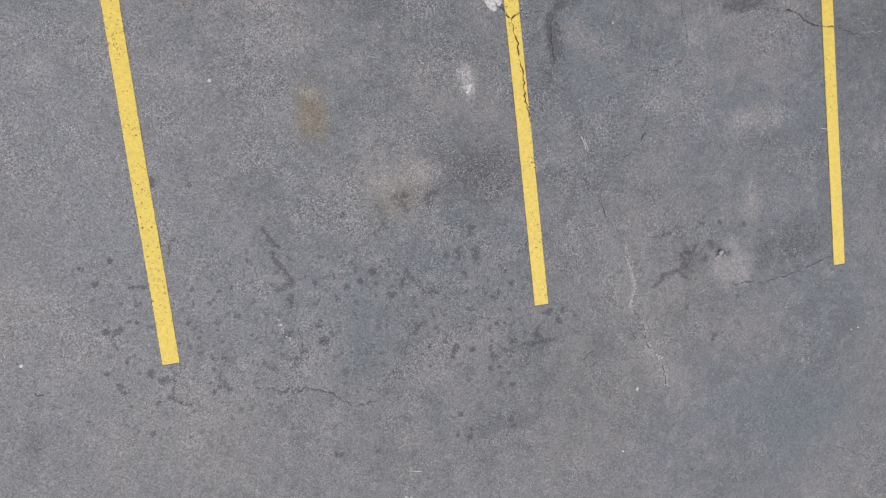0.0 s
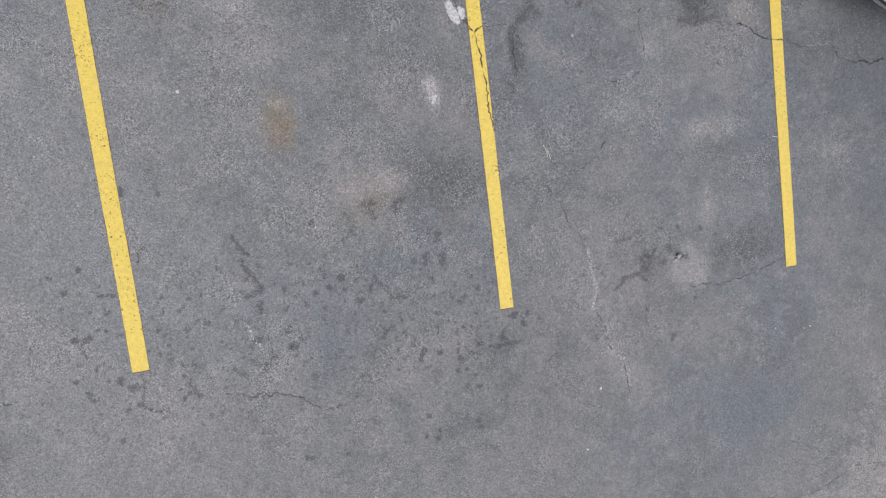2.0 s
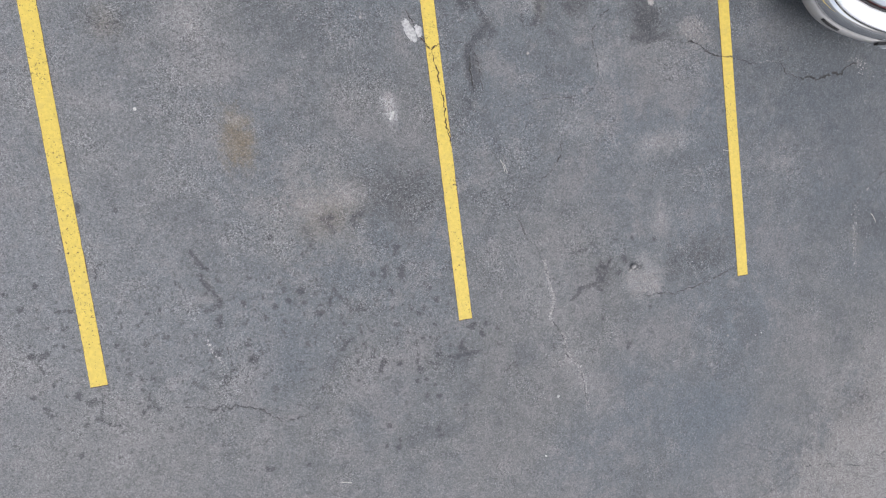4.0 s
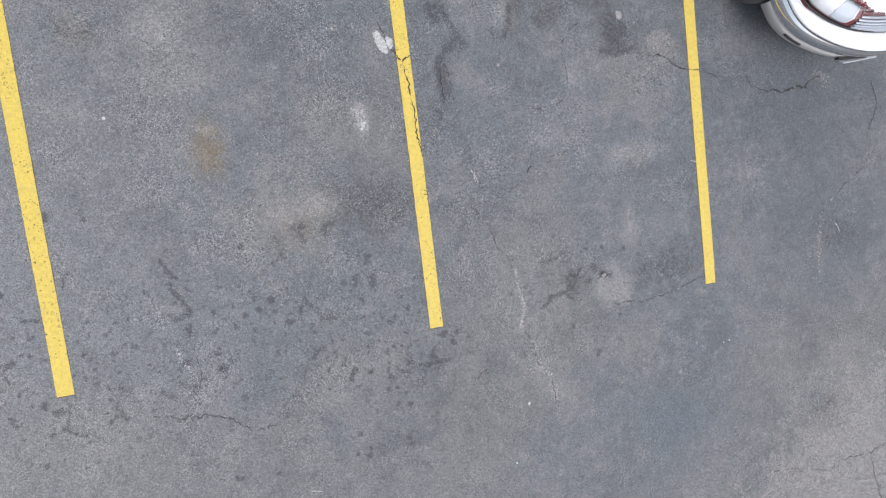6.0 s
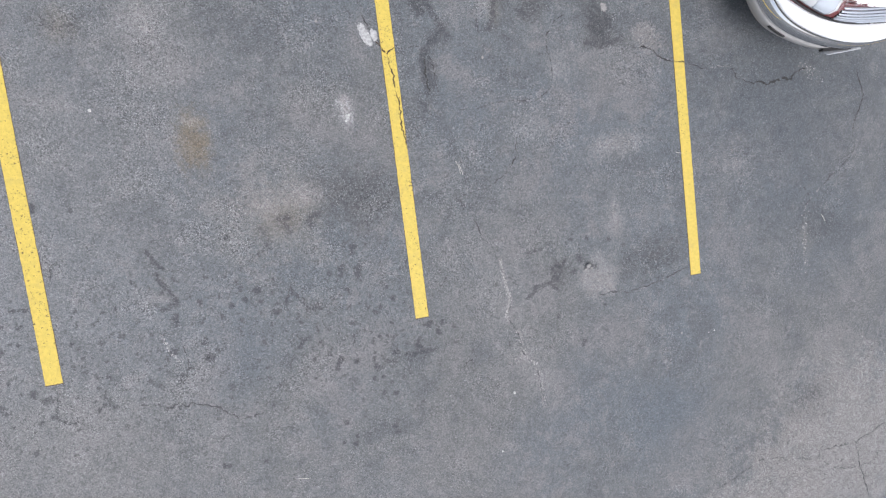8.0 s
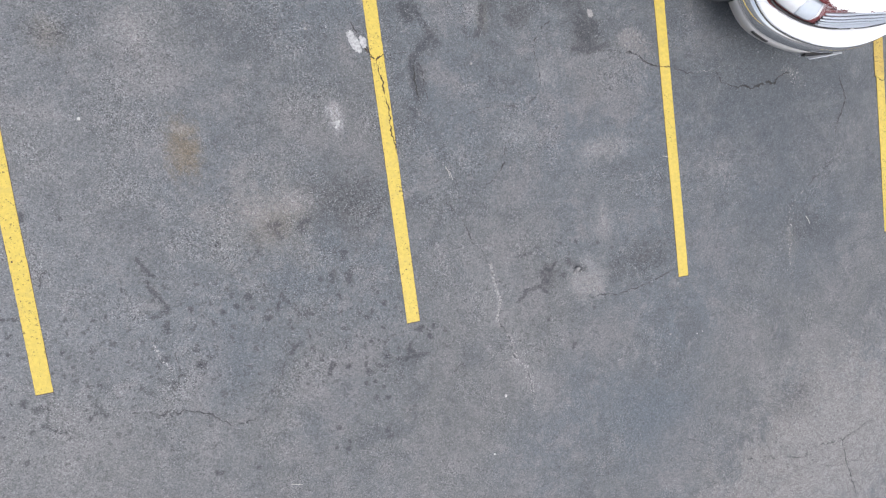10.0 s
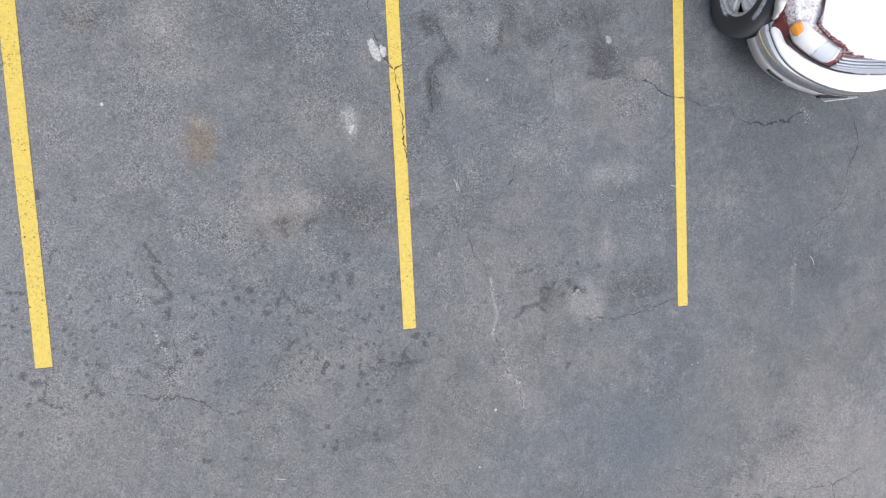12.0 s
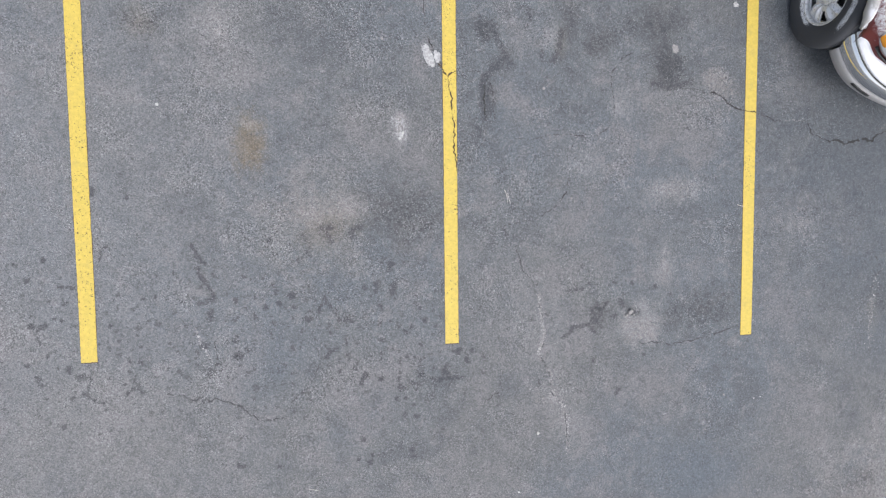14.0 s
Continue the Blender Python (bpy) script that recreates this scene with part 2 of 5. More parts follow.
    n.put(warped.inputs[1], scaled.outputs[0])
    for scale, reach, strength, mask in ((8.0, 0.30, 0.55, band), (16.0, 0.37, 0.62, n.math("MULTIPLY_ADD", band, 0.8, 0.2))):
        far, which = n.cells(warped.outputs[0], scale), n.axis(n.cells(warped.outputs[0], scale, output=1), 0)
        edge = n.math("SUBTRACT", far, n.math("MULTIPLY_ADD", which, reach, -0.12))
        color = n.mix(n.math("MULTIPLY", n.math("MULTIPLY", n.span(edge, 0.035, -0.05), strength), mask), color, DARK)
    # exposed stones and pores
    bays = n.blob(p, wobbles[0], 2.0, 1.4, 2.9, 1.9, 0, 0.9)
    open_ = n.span(n.math("ADD", n.noise(p, 1.9, 5, 0.7), n.math("MULTIPLY_ADD", bays, 0.07, -0.07)), 0.38, 0.68)
    crumbled = n.blob(p, wobbles[0], 6.4, -1.9, 1.7, 1.0, 12, 0.6)
    open_ = n.math("MAXIMUM", open_, n.math("MULTIPLY", crumbled, 1.0))
    film = n.blob(p, wobbles[1], 1.05, 1.46, 0.13, 0.26, 4, 0.6)
    open_ = n.math("MULTIPLY", open_, n.span(film, 0, 1, 1.0, 0.12))
    stones, grit, coarse = n.cells(p, 240, output=1), n.cells(p, 125, output=1), n.cells(p, 70, output=1)
    tone = n.math("MULTIPLY_ADD", n.axis(stones, 0), 1.64, 0.18)
    color = n.mix(n.span(open_, 0, 1, 0.40, 0.86), color, n.mix(1.0, color, tone, "MULTIPLY"))
    color = n.mix(1.0, color, n.math("MULTIPLY", n.math("MULTIPLY_ADD", n.axis(coarse, 0), 0.14, 0.93), n.math("MULTIPLY_ADD", n.axis(grit, 0), 0.24, 0.88)), "MULTIPLY")
    flecks = n.math("MULTIPLY", n.span(n.axis(grit, 1), 0.935, 0.97), n.span(open_, 0, 1, 0.14, 0.50))
    color = n.mix(flecks, color, (0.34, 0.335, 0.33))
    color = n.mix(n.math("MULTIPLY", n.span(n.axis(grit, 2), 0.93, 0.98), 0.45), color, (0.055, 0.056, 0.060))
    glint = n.math("MULTIPLY", n.span(n.axis(n.cells(p, 290, output=1), 1), 0.955, 0.978), n.span(open_, 0, 1, 0.34, 0.74))
    color = n.mix(glint, color, (0.60, 0.60, 0.60))
    n.bump(n.math("ADD", n.cells(p, 150), n.math("MULTIPLY", mottle, 1.2)), 0.4, 0.004)
    return n.done(color, n.span(patchy, 0.3, 0.7, 0.80, 0.94))


def line_paint(name, color, wear, dirt, pits=0.84):
    n = Nodes(name)
    p = n.place()
    fine, mid, broad = n.noise(p, 160, 3, 0.6), n.noise(p, 38, 4, 0.7), n.noise(p, 3.2, 3)
    tint = n.mix(n.span(mid, 0.3, 0.7), color, tuple(c * 0.84 for c in color))
    tint = n.mix(n.span(n.noise(p, 12, 3), 0.5, 0.8, 0, 0.35), tint, (0.42, 0.33, 0.12))
    chips = n.span(n.math("ADD", n.noise(p, 85, 3, 0.65), n.math("MULTIPLY", broad, 0.42)), wear, wear + 0.04)
    tint = n.mix(n.math("MULTIPLY", chips, 0.85), tint, (0.11, 0.080, 0.036))
    tint = n.mix(n.math("MULTIPLY", n.span(fine, 0.62, 0.70), dirt), tint, (0.20, 0.15, 0.05))
    # pits through to the asphalt, in clusters
    shift = n.tree.nodes.new("ShaderNodeVectorMath")
    shift.operation = "MULTIPLY_ADD"
    n.put(shift.inputs[0], n.node("TexNoise", Vector=p, Scale=110.0, Detail=3.0).outputs["Color"])
    shift.inputs[1].default_value = (0.022, 0.022, 0.0)
    n.put(shift.inputs[2], p)
    p = shift.outputs[0]
    q = n.cells(p, 62)
    reach = n.math("MULTIPLY_ADD", n.axis(n.cells(p, 62, output=1), 1), 0.32, 0.10)
    pit = n.math("MULTIPLY", n.span(n.math("SUBTRACT", q, reach), 0.06, -0.06), n.span(n.axis(n.cells(p, 62, output=1), 0), pits, pits + 0.03))
    pit = n.math("MULTIPLY", pit, n.math("MULTIPLY", n.span(n.noise(p, 4.5, 3, 0.6), 0.45, 0.58), n.span(n.axis(p, 1), 1.9, 1.2, 0.12, 1.0)))
    tint = n.mix(n.math("MULTIPLY", pit, 0.95), tint, (0.070, 0.050, 0.026))
    n.bump(n.math("ADD", fine, n.math("MULTIPLY", n.math("ADD", chips, pit), -1.5)), 0.3, 0.002)
    return n.done(tint, 0.62)


def rough_plain(name, color, scale=60.0, spread=0.35, rough=0.85, strength=0.3):
    n = Nodes(name)
    p = n.place()
    a, b = n.noise(p, scale, 4, 0.65), n.noise(p, scale * 0.12, 3)
    tint = n.mix(n.span(a, 0.3, 0.7), tuple(c * (1 - spread) for c in color), tuple(min(c * (1 + spread), 0.9) for c in color))
    tint = n.mix(n.span(b, 0.4, 0.75, 0, 0.5), tint, tuple(c * 0.75 for c in color))
    n.bump(a, strength, 0.003)
    return n.done(tint, rough)


ASPHALT = asphalt()
YELLOW = line_paint("yellow_line_paint", (0.69, 0.525, 0.105), 0.835, 0.40, 0.90)
CLEAN_YELLOW = line_paint("clean_yellow_line_paint", (0.69, 0.525, 0.105), 0.875, 0.30, 0.975)
UNDERCOAT = line_paint("brown_underlying_paint", (0.105, 0.072, 0.058), 0.80, 0.6)
OLD_YELLOW = line_paint("worn_yellow_line_paint", (0.60, 0.43, 0.10), 0.80, 0.6)
CRACK_DARK = rough_plain("crack_shadowed_bitumen", (0.048, 0.047, 0.047), 90, 0.4, 0.95)
CRACK_SOFT = rough_plain("shallow_worn_crack", (0.078, 0.079, 0.082), 90, 0.4, 0.95)
CRACK_PALE = rough_plain("crumbled_crack_edge", (0.30, 0.29, 0.285), 120, 0.5, 0.95)
CRACK_BROWN = rough_plain("crack_through_paint", (0.070, 0.050, 0.034), 90, 0.4, 0.95)
SPLASH = rough_plain("dried_white_splash", (0.44, 0.44, 0.435), 55, 0.3, 0.9)
PEBBLE = rough_plain("pale_stone", (0.55, 0.55, 0.53), 200, 0.2, 0.8)
GREY_PEBBLE = rough_plain("grey_stone", (0.30, 0.29, 0.28), 150, 0.3, 0.85)
CRUMB = rough_plain("pale_crumbled_stone", (0.42, 0.41, 0.40), 130, 0.45, 0.95)
TWIG = rough_plain("dry_straw", (0.56, 0.54, 0.49), 150, 0.3, 0.8)


# ---------------------------------------------------------------- building tools
def part(name, bm, material, parent=None, label="", smooth=False):
    """Links a bmesh as one mesh object under parent."""
    bmesh.ops.recalc_face_normals(bm, faces=bm.faces)
    mesh = bpy.data.meshes.new(name)
    bm.to_mesh(mesh)
    bm.free()
    for f in mesh.polygons:
        f.use_smooth = smooth
    mesh.materials.append(material)
    ob = new(name, mesh)
    ob.parent = parent
    return tagged(ob, label)


def sheet(rows, closed=False):
    """A bmesh from rows of points, neighbours joined by quads."""
    bm = bmesh.new()
    verts = [[bm.verts.new(p) for p in row] for row in rows]
    for a, b in zip(verts, verts[1:]):
        n = len(a)
        for i in range(n if closed else n - 1):
            bm.faces.new((a[i], a[(i + 1) % n], b[(i + 1) % n], b[i]))
    return bm


def thick(bm, depth):
    bmesh.ops.recalc_face_normals(bm, faces=bm.faces)
    bmesh.ops.solidify(bm, geom=bm.faces[:], thickness=depth)
    return bm


def ground_z(x, y):
    """The lot's slight unevenness."""
    near = max(0.0, 1 - max(abs(x - 3) / 9, abs(y - 0.5) / 8))
    return 0.006 * near * noise.noise((x * 0.8, y * 0.8, 3.1))


# ---------------------------------------------------------------- the lot
def steps(a, b, step):
    return [a + (b - a) * i / round((b - a) / step) for i in range(round((b - a) / step) + 1)]


def smears():
    """Where oily residue lies: waypoints, reach and strength of each smear."""
    return (
        ([(0.66, 0.76), (0.68, 0.71), (0.70, 0.67), (0.74, 0.64)], 0.030, 0.88),
        ([(0.70, 0.61), (0.70, 0.56), (0.72, 0.53)], 0.026, 1.00),
        ([(0.72, 0.53), (0.75, 0.49), (0.76, 0.45)], 0.030, 0.92),
        ([(0.76, 0.45), (0.79, 0.41), (0.77, 0.38)], 0.032, 0.88),
        ([(0.73, 0.50), (0.70, 0.47)], 0.026, 0.80),
        ([(0.79, 0.40), (0.74, 0.37), (0.70, 0.36)], 0.038, 0.76),
        ([(0.77, 0.31), (0.77, 0.25)], 0.034, 1.00),
        ([(3.30, 0.00), (3.35, 0.03), (3.39, 0.08), (3.46, 0.08)], 0.027, 0.96),
        ([(3.46, 0.08), (3.52, 0.10), (3.57, 0.11)], 0.026, 0.96),
        ([(3.57, 0.11), (3.62, 0.16), (3.63, 0.21), (3.67, 0.26)], 0.024, 0.92),
        ([(3.53, 0.22), (3.57, 0.16), (3.53, 0.11)], 0.024, 0.95),
        ([(3.59, 0.25), (3.61, 0.19)], 0.030, 0.90),
        ([(3.57, 0.11), (3.62, 0.07)], 0.022, 0.90),
        ([(3.39, 0.08), (3.37, 0.03)], 0.022, 0.90),
        ([(3.52, 0.18), (3.58, 0.22)], 0.050, 0.70),
        ([(3.53, 0.07), (3.57, 0.02)], 0.030, 0.90),
        ([(3.32, 0.35), (3.39, 0.36), (3.47, 0.37)], 0.024, 0.90),
        ([(3.78, 0.26), (3.84, 0.19), (3.93, 0.16)], 0.060, 0.75),
        ([(2.29, -0.25), (2.34, -0.27), (2.40, -0.26), (2.48, -0.26)], 0.030, 1.00),
        ([(2.39, -0.17), (2.37, -0.26)], 0.028, 0.90),
        ([(2.10, -0.24), (2.15, -0.28), (2.21, -0.29)], 0.026, 0.90),
        ([(2.40, -0.20), (2.44, -0.27), (2.53, -0.26)], 0.028, 0.85),
        ([(1.90, 0.46), (1.90, 0.42)], 0.052, 0.95),
        ([(2.02, 0.46), (2.00, 0.39)], 0.050, 0.95),
        ([(1.99, 0.61), (1.99, 0.55)], 0.038, 0.85),
        ([(1.53, 0.38), (1.54, 0.33), (1.57, 0.30), (1.61, 0.25), (1.64, 0.20), (1.73, 0.19)], 0.022, 0.85),
        ([(1.54, 0.33), (1.50, 0.31), (1.49, 0.26)], 0.022, 0.85),
        ([(1.50, 0.86), (1.58, 0.87)], 0.050, 0.80),
        ([(1.55, 0.82), (1.59, 0.76)], 0.042, 0.75),
        ([(1.73, 0.85), (1.80, 0.87)], 0.036, 1.00),
        ([(1.71, 0.81), (1.75, 0.79)], 0.040, 0.85),
        ([(1.42, 0.72), (1.43, 0.68)], 0.055, 0.60),
        ([(1.32, 0.64), (1.40, 0.66)], 0.045, 0.60),
        ([(0.24, -0.01), (0.28, -0.02), (0.32, -0.02)], 0.022, 0.82),
        ([(0.27, -0.12), (0.265, -0.19), (0.24, -0.21), (0.21, -0.24)], 0.022, 0.88),
        ([(0.265, -0.19), (0.29, -0.20), (0.32, -0.23)], 0.026, 0.92),
        ([(0.00, -0.03), (0.01, -0.07), (0.00, -0.14), (-0.02, -0.20), (-0.01, -0.24)], 0.020, 0.72),
        ([(-0.01, -0.24), (0.03, -0.27), (0.08, -0.28)], 0.026, 0.82),
        ([(-0.34, 0.26), (-0.30, 0.24), (-0.25, 0.26)], 0.032, 1.00),
        ([(-0.31, 0.22), (-0.30, 0.18), (-0.28, 0.13)], 0.026, 0.90),
        ([(-0.16, 0.50), (-0.11, 0.50), (-0.06, 0.49)], 0.024, 0.95),
        ([(0.09, 0.67), (0.11, 0.74), (0.15, 0.77)], 0.018, 0.80),
        ([(1.53, -0.06), (1.56, -0.02), (1.61, 0.01)], 0.026, 0.80),
        ([(2.66, 2.32), (2.70, 2.23)], 0.085, 0.90),
        ([(2.75, 2.32), (2.81, 2.19), (2.86, 2.10)], 0.060, 0.75),
        ([(2.86, 2.10), (2.79, 2.02), (2.72, 1.96), (2.68, 1.88)], 0.055, 0.90),
        ([(2.68, 1.88), (2.68, 1.81), (2.69, 1.69)], 0.032, 0.95),
        ([(2.72, 1.94), (2.73, 1.79), (2.74, 1.68)], 0.024, 0.75),
        ([(2.85, 2.11), (2.89, 2.03)], 0.070, 0.70),
        ([(2.65, 1.61), (2.64, 1.48)], 0.130, 0.50),
        ([(3.28, 2.29), (3.27, 2.17), (3.22, 2.07)], 0.045, 0.85),
        ([(3.13, 2.17), (3.14, 2.06)], 0.030, 0.70),
        ([(3.03, 2.42), (3.04, 2.38)], 0.065, 0.70),
        ([(3.49, 2.19), (3.54, 2.15)], 0.085, 0.70),
        ([(3.35, 2.02), (3.38, 1.97)], 0.060, 0.55),
        ([(4.12, 2.11), (4.19, 1.96)], 0.110, 0.90),
        ([(4.25, 2.12), (4.25, 2.00)], 0.100, 0.80),
        ([(4.04, 1.94), (4.16, 1.91), (4.34, 1.95)], 0.055, 0.90),
        ([(4.11, 2.35), (4.13, 2.20)], 0.045, 0.80),
        ([(3.99, 2.42), (4.04, 2.28)], 0.045, 0.70),
        ([(3.62, 2.26), (3.91, 2.36), (4.29, 2.42)], 0.130, 0.50),
        ([(6.0, -1.40), (6.12, -1.36)], 0.15, 0.5),
        ([(0.30, 2.24), (0.45, 2.20)], 0.12, 0.5),
    )


# single dark drips that have dried on the asphalt: place and reach
DRIPS = [
    (-0.13, 0.39, 0.043),
    (-0.23, 0.41, 0.031),
    (-0.19, 0.30, 0.025),
    (0.13, 0.23, 0.037),
    (0.06, 0.11, 0.037),
    (0.73, 0.07, 0.056),
    (0.67, -0.06, 0.043),
    (0.75, -0.11, 0.043),
    (0.77, 0.28, 0.068),
    (0.54, 0.57, 0.037),
    (0.93, 0.37, 0.043),
    (0.93, 0.09, 0.043),
    (0.95, -0.01, 0.056),
    (0.19, 0.13, 0.031),
    (0.32, 0.08, 0.025),
    (-0.13, -0.05, 0.056),
    (-0.06, -0.10, 0.056),
    (-0.31, -0.10, 0.043),
    (-0.36, 0.00, 0.043),
    (-0.25, 0.05, 0.031),
    (0.43, -0.37, 0.031),
    (0.70, -0.33, 0.037),
    (1.30, 0.39, 0.056),
    (1.22, 0.34, 0.050),
    (1.32, 0.31, 0.037),
    (1.13, 0.31, 0.037),
    (1.41, 0.22, 0.050),
    (1.20, 0.42, 0.031),
    (1.16, 0.78, 0.037),
    (2.10, 0.10, 0.043),
]
DRIPS += [
    (2.14, 0.13, 0.043),
    (2.21, -0.00, 0.037),
    (2.24, 0.18, 0.043),
    (2.32, 0.13, 0.031),
    (2.21, 0.27, 0.031),
    (2.10, -0.08, 0.037),
    (2.21, -0.11, 0.043),
    (1.80, -0.21, 0.050),
    (1.91, -0.24, 0.043),
    (1.77, -0.26, 0.043),
    (2.04, -0.26, 0.031),
    (2.06, -0.31, 0.050),
    (2.10, -0.39, 0.037),
    (2.02, -0.39, 0.043),
    (2.14, -0.45, 0.031),
    (2.16, -0.53, 0.043),
    (2.08, -0.51, 0.037),
    (2.14, -0.79, 0.050),
    (2.15, -0.83, 0.050),
    (1.79, -0.67, 0.037),
    (1.82, -0.85, 0.043),
    (1.85, -0.80, 0.031),
    (1.75, -0.82, 0.031),
    (0.94, -0.79, 0.050),
    (1.20, -0.82, 0.031),
    (2.20, -0.22, 0.050),
    (2.49, -0.06, 0.068),
    (2.59, -0.06, 0.037),
    (2.56, -0.14, 0.050),
    (3.72, 0.41, 0.031),
]
DRIPS += [
    (3.88, 0.40, 0.037),
    (4.08, 0.36, 0.037),
    (4.20, 0.30, 0.043),
    (3.46, 0.54, 0.031),
    (3.98, -0.18, 0.037),
    (3.76, -0.44, 0.043),
    (3.76, -0.47, 0.037),
    (3.55, -0.20, 0.031),
    (3.72, 0.14, 0.043),
    (1.99, 0.59, 0.056),
    (1.81, 0.43, 0.037),
    (0.06, 1.11, 0.056),
    (0.26, 1.08, 0.031),
    (0.42, 0.42, 0.031),
    (0.35, 0.41, 0.025),
    (0.19, 0.44, 0.025),
    (-0.11, -0.24, 0.031),
    (0.09, -0.33, 0.031),
    (0.21, -0.17, 0.031),
    (3.22, 0.13, 0.031),
    (2.38, 0.44, 0.025),
    (-0.29, -0.14, 0.037),
    (-0.18, -0.43, 0.037),
    (-0.03, -0.22, 0.031),
    (-0.41, 0.65, 0.037),
    (-0.24, 0.68, 0.031),
    (-0.35, 0.55, 0.037),
    (-0.15, 0.28, 0.031),
]


def worn_seams():
    """Where the binder has worn off to pale stones: waypoints, reach and strength."""
    return (
        ([(3.11, 0.34), (3.13, 0.19), (3.14, 0.12), (3.16, 0.04), (3.14, -0.04), (3.11, -0.10), (3.13, -0.17)], 0.024, 0.88),
        ([(3.18, -0.23), (3.22, -0.30), (3.21, -0.41), (3.30, -0.51), (3.33, -0.63), (3.34, -0.74), (3.35, -0.90)], 0.030, 0.65),
        ([(3.22, -0.46), (3.12, -0.48)], 0.13, 0.55),
        ([(6.12, 0.40), (6.10, 0.22), (6.085, 0.05), (6.08, -0.21)], 0.045, 0.45),
        ([(0.64, 0.22), (0.69, 0.10), (0.76, -0.02), (0.75, -0.14)], 0.018, 0.6),
        ([(6.14, 1.62), (6.25, 1.60), (6.33, 1.50)], 0.10, 0.45),
        ([(1.62, 1.02), (1.72, 1.00)], 0.15, 0.85),
        ([(1.26, 0.98), (1.46, 0.98), (1.50, 0.86)], 0.16, 0.70),
        ([(3.82, 0.08), (4.02, 0.06), (4.05, -0.02), (3.86, -0.02)], 0.13, 0.8),
        ([(4.05, 1.12), (4.35, 1.13)], 0.14, 0.6),
        ([(4.15, 0.64), (4.15, 0.42)], 0.09, 0.6),
        ([(0.86, 2.32), (0.90, 2.16)], 0.12, 0.65),
        ([(4.52, 1.99), (4.72, 1.88)], 0.10, 0.6),
        ([(5.36, 0.95), (5.42, 0.72)], 0.14, 0.5),
        ([(2.08, 1.64), (2.08, 1.50)], 0.075, 0.9),
    )


def spread(grid, path, reach, strength):
    """Raises a field along a line of waypoints, falling off to nothing at its reach."""
    for (ax, ay), (bx, by) in zip(path, path[1:]):
        cols = slice(*np.searchsorted(xs, (min(ax, bx) - reach, max(ax, bx) + reach)))
        lines = slice(*np.searchsorted(ys, (min(ay, by) - reach, max(ay, by) + reach)))
        px, py = gx[lines, cols], gy[lines, cols]
        f = np.clip(((px - ax) * (bx - ax) + (py - ay) * (by - ay)) / max((bx - ax) ** 2 + (by - ay) ** 2, 1e-9), 0, 1)
        far = np.hypot(px - ax - f * (bx - ax), py - ay - f * (by - ay))
        grid[lines, cols] = np.maximum(grid[lines, cols], strength * np.clip(1 - far / reach, 0, 1))


xs = [-2500, -600, -150, -50, -20, -10, -6, -3.5] + steps(-1.7, 7.9, 0.0125) + [10, 12, 16, 26, 60, 160, 600, 2500]
ys = [-2500, -600, -150, -50, -20, -11, -7, -4.5] + steps(-2.9, 3.4, 0.0125) + [5, 8.5, 12, 22, 60, 160, 600, 2500]
columns, count = len(xs), len(ys)
gx, gy = np.meshgrid(np.array(xs), np.array(ys))
oil, wear = np.zeros_like(gx), np.zeros_like(gx)
for path, reach, strength in smears():
    spread(oil, path, reach, strength)
drift = random.Random(4)
for x, y, reach in DRIPS:
    turn, long = drift.uniform(0, math.pi), reach * drift.uniform(0.1, 0.5)
    spread(oil, [(x, y), (x + long * math.cos(turn), y + long * math.sin(turn))], reach * drift.uniform(0.62, 0.82), 1.15)
for path, reach, strength in worn_seams():
    spread(wear, path, reach, strength)
base = np.arange((count - 1) * columns).reshape(count - 1, columns)[:, :-1].ravel()
ground_mesh = bpy.data.meshes.new("ground")
ground_mesh.from_pydata([(x, y, ground_z(x, y)) for y in ys for x in xs], [], np.stack([base, base + 1, base + 1 + columns, base + columns], 1).tolist())
ground_mesh.attributes.new("residue", "FLOAT", "POINT").data.foreach_set("value", oil.ravel())
ground_mesh.attributes.new("wear", "FLOAT", "POINT").data.foreach_set("value", wear.ravel())
ground_mesh.shade_smooth()
ground_mesh.materials.append(ASPHALT)
ground = tagged(new("ground", ground_mesh), "weathered blue-grey asphalt car park with stains and cracks", "ground", kind="structure")


